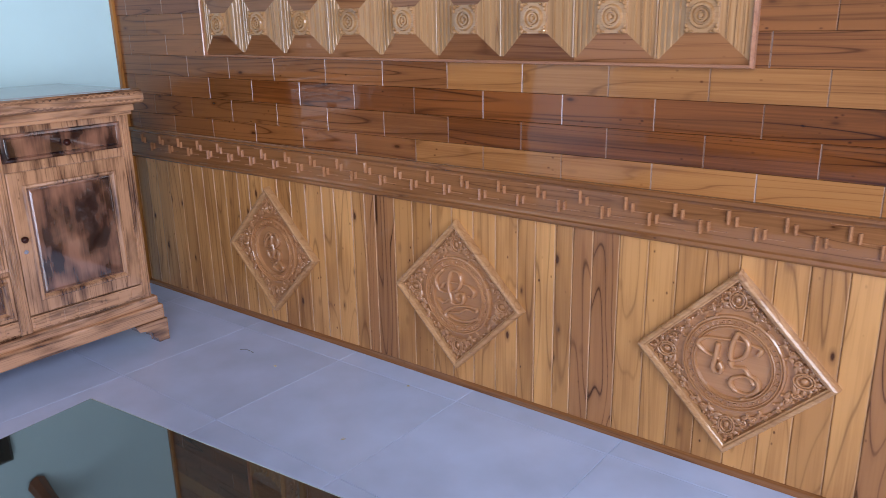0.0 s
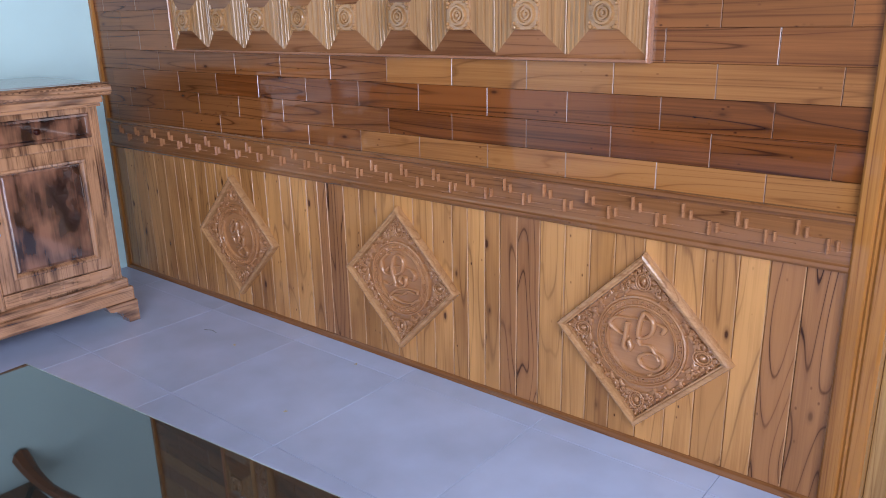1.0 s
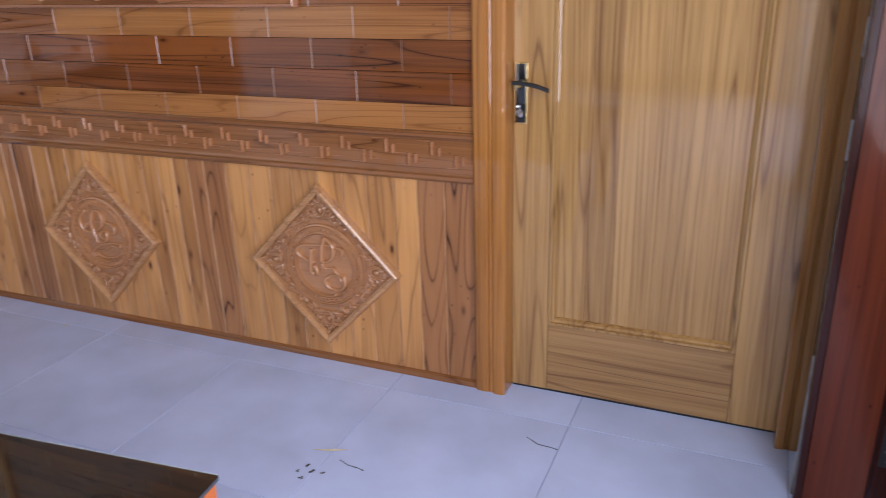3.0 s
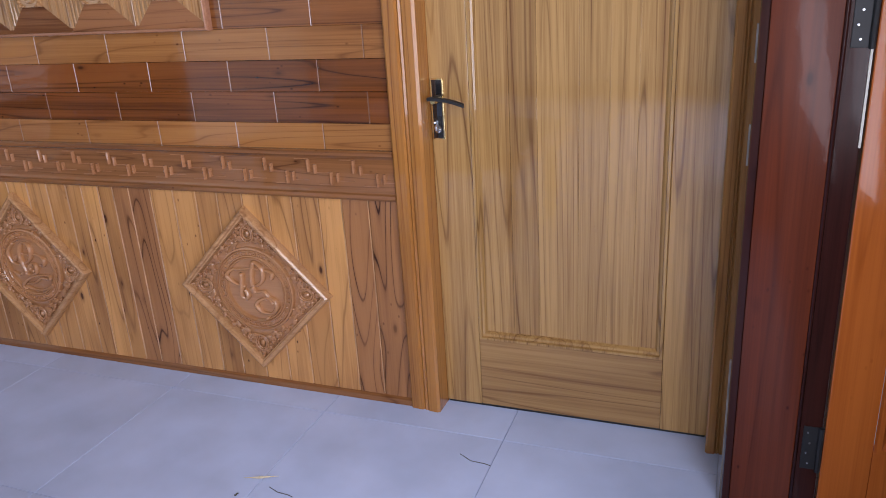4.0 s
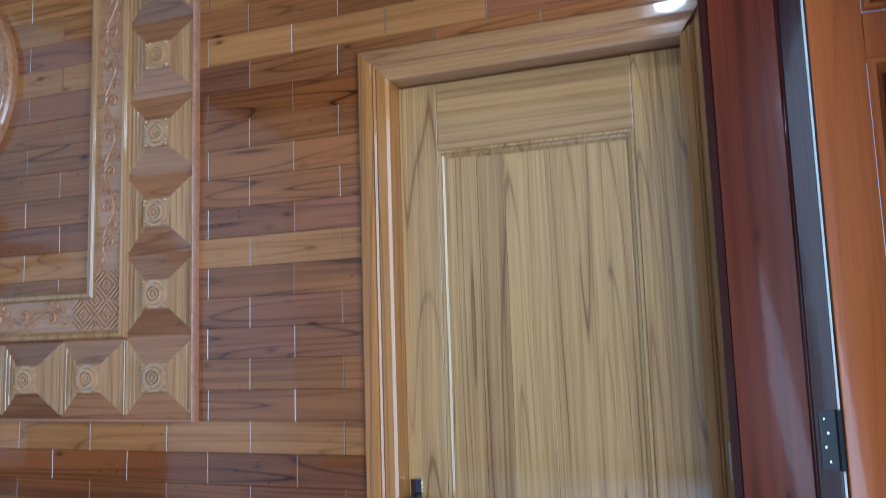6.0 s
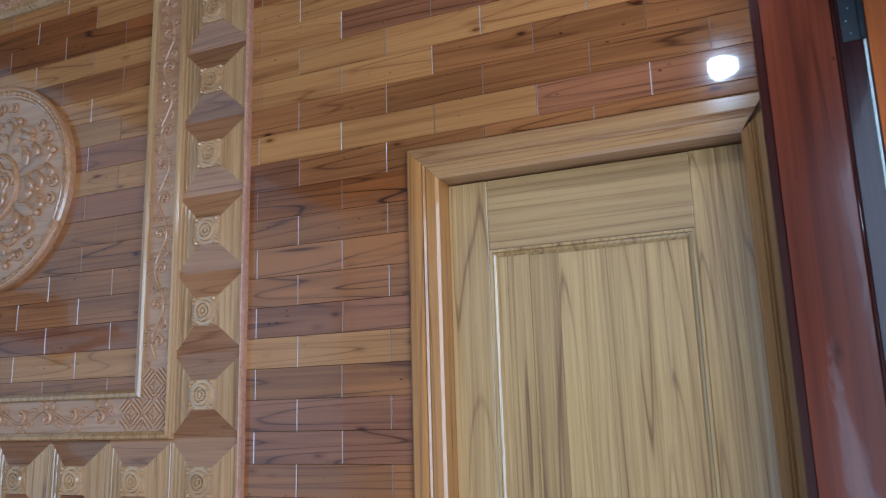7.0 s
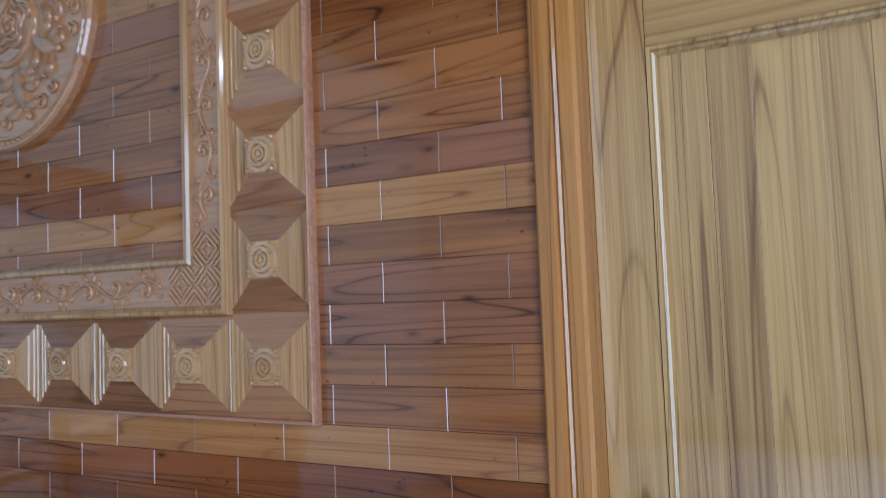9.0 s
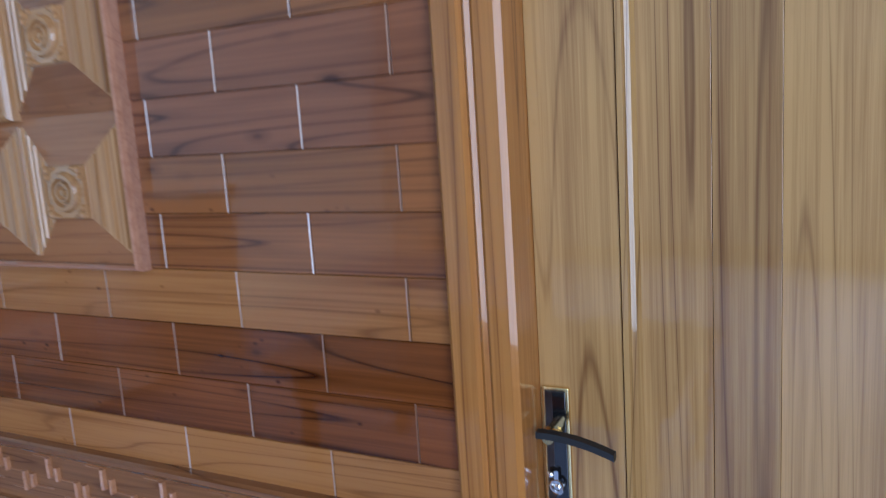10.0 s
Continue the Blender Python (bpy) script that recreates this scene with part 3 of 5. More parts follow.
for z0, z1 in ((0.20, 0.62), (0.72, 1.95), (2.05, LH - 0.1)):
    bm = bmesh.new()
    ring_moulding(bm, rect(0.1055, z0, LW - 0.1055, z1), [(0, 0.0), (0.004, 0.010), (0.014, 0.010), (0.020, 0.0), (0.03, -0.014)])
    bm.transform(TO_WALL)
    part("leaf_moulding", bm, M_ORANGE, leaf2)
    bm = bmesh.new()
    ring_moulding(bm, rect(0.13, z0 + 0.025, LW - 0.13, z1 - 0.025), [(0, -0.016), (0.05, -0.004)], close=True)
    bm.transform(TO_WALL)
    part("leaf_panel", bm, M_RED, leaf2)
for z in (0.205, 1.188, 2.30):
    hg = part("hinge", box((-0.038, -0.003, -0.058), (-0.004, 0, 0.058), 0.001), M_BLACK, frame_e, "black steel butt hinge", (XO - 0.002, OPEN_Y1 + 0.006, z))
    bm = bmesh.new()
    lathe(bm, [(0, -0.060), (0.006, -0.060), (0.006, 0.060), (0, 0.060)], 12)
    bm.transform(Matrix.Translation((0, -0.007, 0)))
    part("knuckle", bm, M_BLACK, hg)
    for k in range(4):
        bm = bmesh.new()
        lathe(bm, [(0, 0.0), (0.0028, 0.0), (0.0020, 0.0015), (0, 0.0015)], 8)
        bm.transform(Matrix.Translation((-0.022 - 0.006 * (k % 2), -0.003, -0.042 + 0.028 * k)) @ TO_WALL)
        part("screw", bm, M_CHROME, hg)


def smooth_path(pts, h, k=5):
    out = []
    for i in range(len(pts) - 1):
        p = [Vector(pts[max(0, min(len(pts) - 1, i + d))]) for d in (-1, 0, 1, 2)]
        for j in range(k):
            t = j / k
            q = 0.5 * (2 * p[1] + (p[2] - p[0]) * t + (2 * p[0] - 5 * p[1] + 4 * p[2] - p[3]) * t * t + (3 * p[1] - p[0] - 3 * p[2] + p[3]) * t ** 3)
            out.append((q.x, q.y, h))
    return out + [(*pts[-1], h)]


# ---- carved wooden frame on the wall ----
FX0, FX1, FZ0 = -2.835, -0.497, 1.190
FZ1 = FZ0 + 0.274 + 8 * 0.2565
cframe = placed("carved_wall_frame", (FX1, W, FZ0), "large square carved wooden frame with raised rosette blocks", "wall frame")
FL = (-FX1, 0, -FZ0)


def on_wall(bm):
    bm.transform(TO_WALL)
    return bm


OUT = rect(FX0, FZ0, FX1, FZ1)
part("outer_moulding", on_wall(ring_moulding(bmesh.new(), OUT, [(0, -0.005), (0, 0.018), (0.003, 0.026), (0.007, 0.028), (0.0105, 0.024), (0.011, 0.01)])),
     M_EDGE, cframe, "pinkish rounded outer edge", FL)
part("inner_bead", on_wall(ring_moulding(bmesh.new(), OUT, [(0.2625, 0.01), (0.263, 0.026), (0.268, 0.034), (0.276, 0.036), (0.282, 0.030), (0.288, 0.024), (0.2885, 0.01)])),
     M_PALE_V, cframe, "pale bead between blocks and vine", FL)
part("vine_band", on_wall(ring_moulding(bmesh.new(), OUT, [(0.2885, 0.016), (0.300, 0.015), (0.385, 0.013), (0.392, 0.013)])), M_VINE, cframe, "", FL)
part("inner_moulding", on_wall(ring_moulding(bmesh.new(), OUT, [(0.392, 0.01), (0.3925, 0.024), (0.398, 0.032), (0.408, 0.033), (0.414, 0.026), (0.420, 0.016), (0.4205, -0.004)])),
     M_PALE_V, cframe, "pale rounded inner edge", FL)

# one raised block with its rosette
S, Q, HT = 0.12825, 0.046, 0.029


def block_mesh():
    bm = bmesh.new()
    U, B, C = 0.1205, 0.009, 0.014               # half width, height of the foot, length of the cut corner
    hc = HT + (S - C - Q) / (S - Q) * (B - HT)
    sq = ((-1, -1), (1, -1), (1, 1), (-1, 1))
    top = [bm.verts.new((a * Q, b * Q, HT)) for a, b in sq]
    cut = [bm.verts.new((a * U, b * (S - C), hc)) for a, b in sq]
    rim = [bm.verts.new((a * 0.1288, b * (S - C), hc)) for a, b in sq]
    out = [bm.verts.new((a * 0.1288, b * S, B)) for a, b in sq]
    bm.faces.new(top)
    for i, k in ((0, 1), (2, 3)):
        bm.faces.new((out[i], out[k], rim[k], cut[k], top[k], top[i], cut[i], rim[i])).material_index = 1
    for i, k in ((1, 2), (3, 0)):
        bm.faces.new((cut[i], cut[k], top[k], top[i]))
    for s in (-1, 1):
        b2 = bmesh.new()
        strip(b2, "y", -S + C, S - C, [(s * U, hc), (s * 0.1215, hc + 0.003), (s * 0.1255, hc + 0.004), (s * 0.1275, hc + 0.002), (s * 0.1288, hc)], cap=False)
        for lo, hi, lift in ((0.103, 0.112, 0.0040), (0.083, 0.093, 0.0045), (0.062, 0.070, 0.0045)):
            mid = (lo + hi) / 2
            half = Q + (mid - Q) / (U - Q) * (S - C - Q) - 0.003
            line = [(hi, 0), (hi - (hi - lo) * 0.25, lift), (lo + (hi - lo) * 0.25, lift), (lo, 0)]
            ends = [[b2.verts.new((s * a, t * half, HT + (a - Q) / (U - Q) * (hc - HT) + d - 0.0002)) for a, d in line] for t in (-1, 1)]
            for k in range(3):
                b2.faces.new((ends[0][k], ends[1][k], ends[1][k + 1], ends[0][k + 1]))
            b2.faces.new(ends[0])
            b2.faces.new(list(reversed(ends[1])))
        bmesh.ops.recalc_face_normals(b2, faces=b2.faces[:])
        for f in b2.faces:
            f.normal_update()
            if f.normal.z < -0.2:
                f.normal_flip()
        join(bm, b2, None, 0)
    return on_wall(bm)


def rosette_mesh():
    bm = bmesh.new()
    add_box(bm, (-0.045, -0.045, HT - 0.006), (0.045, 0.045, HT + 0.009), 0.002)
    H = HT + 0.009
    lathe(bm, [(0, H + 0.008), (0.005, H + 0.008), (0.007, H + 0.001), (0.011, H + 0.001), (0.013, H + 0.008), (0.017, H + 0.008), (0.019, H + 0.001), (0.023, H + 0.001),
               (0.025, H + 0.009), (0.031, H + 0.009), (0.034, H + 0.004), (0.036, H - 0.001)], 20)
    for a, b in ((1, 1), (1, -1), (-1, 1), (-1, -1)):
        blob(bm, a * 0.038, b * 0.038, H + 0.001, 0.0075, 0.0075, 0.009)
        blob(bm, a * 0.026, b * 0.041, H, 0.006, 0.004, 0.008)
        blob(bm, a * 0.041, b * 0.026, H, 0.004, 0.006, 0.008)
    return on_wall(bm)


first = None
xs = [FX1 - 0.137 - i * (FX1 - FX0 - 0.274) / 8 for i in range(9)]
zs = [FZ0 + 0.137 + i * 0.2565 for i in range(9)]
for i, x in enumerate(xs):
    for k, z in enumerate(zs):
        if i not in (0, 8) and k not in (0, 8):
            continue
        at = (x - FX1, 0, z - FZ0)
        if first is None:
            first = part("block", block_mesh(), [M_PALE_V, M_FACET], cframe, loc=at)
            ros = part("rosette", rosette_mesh(), M_GOLD, first)
        else:
            b = first.copy()
            scene.collection.objects.link(b)
            b.location = at
            r = ros.copy()
            scene.collection.objects.link(r)
            r.parent = b


def carved_leaf(bm, u, v, ang, length, wide, curl, h, base=0.004):
    """A small carved leaf: rounded back, raised midrib, lobed edge, the tip curling into a bud."""
    rows, n = [], 7
    x, y, a = u, v, ang
    for j in range(n + 1):
        t = j / n
        half = wide * (0.30 + 0.80 * math.sin(math.pi * (0.10 + 0.78 * t))) * (1 + 0.25 * math.cos(12.6 * t))
        top = base + h * (0.45 + 0.55 * math.sin(math.pi * (0.2 + 0.6 * t)))
        rows.append([bm.verts.new((x - math.sin(a) * half * k, y + math.cos(a) * half * k, z))
                     for k, z in ((-1, base), (-0.7, top * 0.85), (-0.3, top * 0.75), (0, top), (0.3, top * 0.75), (0.7, top * 0.85), (1, base))])
        a += curl / n
        x, y = x + math.cos(a) * length / n, y + math.sin(a) * length / n
    for r0, r1 in zip(rows, rows[1:]):
        for k in range(6):
            bm.faces.new((r0[k], r1[k], r1[k + 1], r0[k + 1]))
    bm.faces.new(rows[-1])
    blob(bm, x, y, base + h * 0.55, wide * 0.85, wide * 0.75, h * 0.55, a)


def vine(length, seed):
    """A slender carved vine along u from 0 to length: a wavy stem with paired volutes, buds and leaves."""
    rnd = random.Random(seed)
    bm = bmesh.new()
    k = max(2, round(length / 0.115))
    step = length / k
    stem = [(length * i / (k * 8), 0.022 * math.sin(math.pi * i / 8), 0.0145) for i in range(k * 8 + 1)]
    tube(bm, stem, [0.0042 + 0.0016 * math.sin(i * 0.39) ** 2 for i in range(len(stem))], 5, 1.6)
    for i in range(k):
        c, s = (i + 0.5) * step, 1 if i % 2 == 0 else -1
        tube(bm, spiral(c, -s * 0.006, 0.024, 0.003, s * 1.9, -s * 1.35, 16, 0.0145), [0.0064 - 0.0024 * j / 16 for j in range(17)], 5, 1.8)
        blob(bm, c, -s * 0.008, 0.0155, 0.0050, 0.0050, 0.006)
        tube(bm, spiral(c + step * 0.36, s * 0.021, 0.011, 0.002, -s * 2.0, s * 1.2, 10, 0.0145), 0.0042, 5, 1.7)
        b2 = bmesh.new()
        for du, dv, ang, ln in ((-0.36, 0.016, 2.4, 0.026), (-0.10, 0.022, 1.1, 0.020), (0.12, 0.024, 0.5, 0.022), (0.30, -0.016, -0.9, 0.022)):
            carved_leaf(b2, c + du * step, s * dv, s * ang + rnd.uniform(-0.3, 0.3), ln * 1.15, 0.0066, s * rnd.uniform(0.6, 1.4), 0.010, 0.013)
        blob(b2, c + step * 0.46, -s * 0.028, 0.0150, 0.0040, 0.0040, 0.005)
        join(bm, b2)
    bmesh.ops.recalc_face_normals(bm, faces=bm.faces[:])
    return bm


def woven_square(size):
    """A square of basket weave: patches of diagonal bars that change direction."""
    bm = bmesh.new()
    n = 2
    d = size / n
    for i in range(n):
        for j in range(n):
            cx, cy = (i + 0.5) * d - size / 2, (j + 0.5) * d - size / 2
            turn = Matrix.Rotation(radians(45 if (i + j) % 2 else -45), 4, "Z")
            for o in (-0.42, -0.14, 0.14, 0.42):
                half = d * (0.60 - 0.36 * abs(o))
                b2 = box((-half, o * d - 0.0036, 0), (half, o * d + 0.0036, 0.0085), 0.0012)
                join(bm, b2, Matrix.Translation((cx, cy, 0.011)) @ turn)
    return bm


VB = 0.341                      # middle of the vine band
wide, tall = FX1 - FX0 - 2 * VB, FZ1 - FZ0 - 2 * VB
for cx, cz, length, turn, seed in (((FX0 + FX1) / 2, FZ0 + VB, wide, 0, 1), ((FX0 + FX1) / 2, FZ1 - VB, wide, 0, 2),
                                   (FX0 + VB, (FZ0 + FZ1) / 2, tall, 90, 3), (FX1 - VB, (FZ0 + FZ1) / 2, tall, 90, 4)):
    bm = vine(length - 0.34, seed)
    bm.transform(Matrix.Translation((cx, cz, 0)) @ Matrix.Rotation(radians(turn), 4, "Z") @ Matrix.Translation((-(length - 0.34) / 2, 0, 0)))
    part("vine_carving", on_wall(bm), M_VINE, cframe, "carved scrolling vine relief", FL, smooth=True)
for cx in (FX0 + VB, FX1 - VB):
    for cz in (FZ0 + VB, FZ1 - VB):
        bm = bmesh.new()
        sx, sz = (1 if cx < -1.6 else -1), (1 if cz < 2.2 else -1)
        for ox, oz in ((0, 0), (sx * 0.092, 0), (0, sz * 0.092)):
            join(bm, woven_square(0.092), Matrix.Translation((cx + ox, cz + oz, 0)))
        part("corner_fret", on_wall(bm), M_VINE, cframe, "interlocked fret in the corner", FL)

# ---- round medallion inside the frame ----
MX, MZ, MR = -1.672, 2.385, 0.405
medal = placed("carved_medallion", (MX, W, MZ), "round carved wooden medallion with acanthus leaves and beaded rim", "medallion")
bm = lathe(bmesh.new(), [(0, 0.016), (0.118, 0.016), (0.122, 0.026), (0.130, 0.030), (0.138, 0.024), (0.142, 0.015), (0.355, 0.014), (0.362, 0.022), (0.368, 0.024),
                         (0.372, 0.018), (0.384, 0.018), (0.387, 0.028), (0.394, 0.033), (0.400, 0.031), (0.405, 0.022), (0.405, -0.005)], 72)
part("disc", on_wall(bm), M_CARVE, medal, smooth=False)
bm = bmesh.new()
for i in range(84):
    a = 2 * math.pi * i / 84
    blob(bm, 0.379 * math.cos(a), 0.379 * math.sin(a), 0.019, 0.010, 0.006, 0.007, a + 0.7)
part("beaded_rim", on_wall(bm), M_GOLD, medal, "rope of carved beads", smooth=True)
bm = bmesh.new()


def leaf(b2, u, v, ang, length, wide, curl):
    """A cupped leaf with a raised midrib, notched edges and a curled tip."""
    rows, n = [], 12
    x, y, a = u, v, ang
    for j in range(n + 1):
        t = j / n
        half = wide * (0.25 + 0.95 * math.sin(math.pi * (0.12 + 0.80 * t))) * (1 + 0.22 * math.cos(9.4 * t))
        rise = 0.015 + 0.016 * math.sin(math.pi * (0.15 + 0.6 * t))
        row = []
        for k in (-1.0, -0.8, -0.4, 0.0, 0.4, 0.8, 1.0):
            h = 0.012 if abs(k) == 1 else rise + (0.004 if k == 0 else 0.0) - (0.005 if abs(k) == 0.4 else 0.0)
            row.append(b2.verts.new((x - math.sin(a) * half * k, y + math.cos(a) * half * k, h)))
        rows.append(row)
        a += curl / n
        x, y = x + math.cos(a) * length / n, y + math.sin(a) * length / n
    for r0, r1 in zip(rows, rows[1:]):
        for k in range(6):
            b2.faces.new((r0[k], r1[k], r1[k + 1], r0[k + 1]))
    b2.faces.new(rows[-1])
    blob(b2, x, y, 0.021, wide * 0.75, wide * 0.65, 0.011, a)


for i in range(8):
    b2 = bmesh.new()
    big = i % 2 == 0
    leaf(b2, 0.148, 0, 0.0, 0.165 if big else 0.120, 0.021, 0.25)
    for s in (-1, 1):
        leaf(b2, 0.165, s * 0.014, s * 0.55, 0.085, 0.0115, s * 1.5)
        leaf(b2, 0.215, s * 0.018, s * 0.45, 0.085, 0.0120, s * 1.6)
        leaf(b2, 0.275 if big else 0.245, s * 0.014, s * 0.40, 0.070, 0.0105, s * 1.7)
        tube(b2, spiral(0.305, s * 0.088, 0.022, 0.004, s * 2.6, -s * 1.5, 16, 0.017), [0.0075 - 0.0003 * j for j in range(17)], 6)
        tube(b2, spiral(0.190, s * 0.062, 0.014, 0.003, s * 0.4, s * 1.4, 12, 0.017), 0.005, 6)
    join(bm, b2, Matrix.Rotation(i * math.pi / 4 + 0.25, 4, "Z"))
bmesh.ops.recalc_face_normals(bm, faces=bm.faces[:])
part("leaf_carving", on_wall(bm), M_CARVE, medal, "acanthus leaves and scrolls in relief", smooth=True)
bm = bmesh.new()
centre = []
for i in range(121):
    a, r = i * 0.2, 0.100 - 0.00075 * i
    r *= 1 + 0.16 * math.sin(5 * a)
    centre.append((r * math.cos(a), r * math.sin(a), 0.018))
tube(bm, centre, [0.0075 + 0.0025 * math.sin(i * 0.5) for i in range(121)], 6, 1.2)
part("centre_carving", on_wall(bm), M_CARVE, medal, smooth=True)

# ---- diamond panels on the wainscot ----
FLOURISH = {
    "a": [[(-35, 6), (-72, 16), (-98, 38), (-79, 59), (-39, 65), (10, 70), (52, 65), (72, 58), (65, 42)],
          [(-42, 52), (-46, 11), (-51, -24), (-35, -36), (-26, -21), (-36, -3)],
          [(8, 93), (-3, 62), (-7, 21), (4, 12), (31, 31), (38, 65), (23, 85), (5, 94)],
          [(-6, 9), (2, -9), (31, -5), (47, -21), (68, -31), (73, -54), (51, -77), (15, -75), (-1, -51), (19, -33), (47, -29), (62, -45)],
          [(34, -92), (36, -96)]],
    "b": [[(-58, 86), (-88, 55), (-89, 28), (-72, 5), (-36, 5), (3, 24), (19, 56), (9, 83), (-21, 85), (-35, 53), (-34, 17), (-20, -25)],
          [(-67, 18), (-48, 40), (-1, 45), (50, 44), (73, 27), (62, 6), (45, 7)],
          [(-86, -28), (-59, -37), (-33, -20), (-24, -30), (-7, -34), (24, -20), (28, 7), (7, 10), (-6, -8), (15, -18)],
          [(-39, -90), (-52, -74), (-20, -48), (32, -33), (82, -33), (74, -46), (40, -42), (6, -61), (-38, -71)],
          [(-43, -76), (-4, -90), (48, -85), (90, -62)]],
    "c": [[(-50, 30), (-25, 70), (0, 60), (-10, 20), (-45, 10), (-30, 45), (20, 70), (40, 40), (10, 10), (-25, 20)],
          [(0, 30), (10, -10), (-15, -35), (-30, -10), (5, 5), (40, -5), (30, -40), (0, -30)],
          [(-20, -55), (25, -45), (58, -70), (30, -88), (-5, -70), (20, -50)]],
}


def corner_ornament():
    """A cartouche between lobed leaves that fills one corner of the diamond, its point towards +u."""
    bm = bmesh.new()
    for r, hh in ((0.0235, 0.011), (0.0165, 0.009)):
        tube(bm, [(0.196 + 1.22 * r * math.cos(a), r * math.sin(a), hh) for a in [2 * math.pi * i / 18 for i in range(19)]], 0.0032, 5, 1.5)
    blob(bm, 0.196, 0, 0.006, 0.0125, 0.0095, 0.009)
    for i in range(14):
        a = 2 * math.pi * i / 14
        blob(bm, 0.196 + 0.0245 * math.cos(a), 0.0198 * math.sin(a), 0.009, 0.0022, 0.0022, 0.004)
    carved_leaf(bm, 0.222, 0, 0, 0.020, 0.0075, 0.0, 0.012)
    for s in (-1, 1):
        carved_leaf(bm, 0.219, s * 0.010, s * 0.45, 0.017, 0.0055, s * 0.4, 0.011)
        carved_leaf(bm, 0.210, s * 0.018, s * 0.95, 0.018, 0.0058, s * 0.7, 0.012)
        carved_leaf(bm, 0.198, s * 0.024, s * 1.35, 0.020, 0.0060, s * 0.8, 0.012)
        carved_leaf(bm, 0.184, s * 0.024, s * 1.75, 0.024, 0.0062, s * 0.7, 0.013)
        carved_leaf(bm, 0.172, s * 0.016, s * 2.10, 0.030, 0.0068, -s * 1.6, 0.013)
        carved_leaf(bm, 0.160, s * 0.040, s * 1.20, 0.026, 0.0060, s * 1.9, 0.013)
        carved_leaf(bm, 0.152, s * 0.056, s * 1.60, 0.026, 0.0060, -s * 1.7, 0.013)
        carved_leaf(bm, 0.168, s * 0.058, s * 1.35, 0.018, 0.0050, s * 1.3, 0.011)
        carved_leaf(bm, 0.144, s * 0.078, s * 1.50, 0.024, 0.0055, s * 1.8, 0.012)
        carved_leaf(bm, 0.136, s * 0.092, s * 1.90, 0.022, 0.0050, -s * 1.5, 0.012)
        tube(bm, spiral(0.176, s * 0.046, 0.0115, 0.002, -s * 0.6, s * 1.4, 12, 0.008), 0.0034, 5, 1.9)
        tube(bm, spiral(0.158, s * 0.074, 0.0105, 0.002, s * 2.2, s * 1.4, 12, 0.008), 0.0032, 5, 1.9)
        tube(bm, spiral(0.138, s * 0.108, 0.0085, 0.002, s * 1.2, -s * 1.3, 12, 0.008), 0.0034, 5, 2.0)
        # strap along the diamond's edge, ending in a small ball
        tube(bm, [(0.131, s * 0.108, 0.006), (0.122, s * 0.117, 0.006)], 0.0028, 5, 1.8)
        tube(bm, [(0.142, s * 0.100, 0.0055), (0.1225, s * 0.1195, 0.0055)], 0.0020, 5, 1.8)
        blob(bm, 0.146, s * 0.098, 0.008, 0.0045, 0.0045, 0.006)
        for k in range(5):
            blob(bm, 0.236 - 0.013 * k, s * (0.012 + 0.0128 * k), 0.006, 0.0042, 0.0028, 0.005, s * (2.2 + 0.2 * k))
    return bm


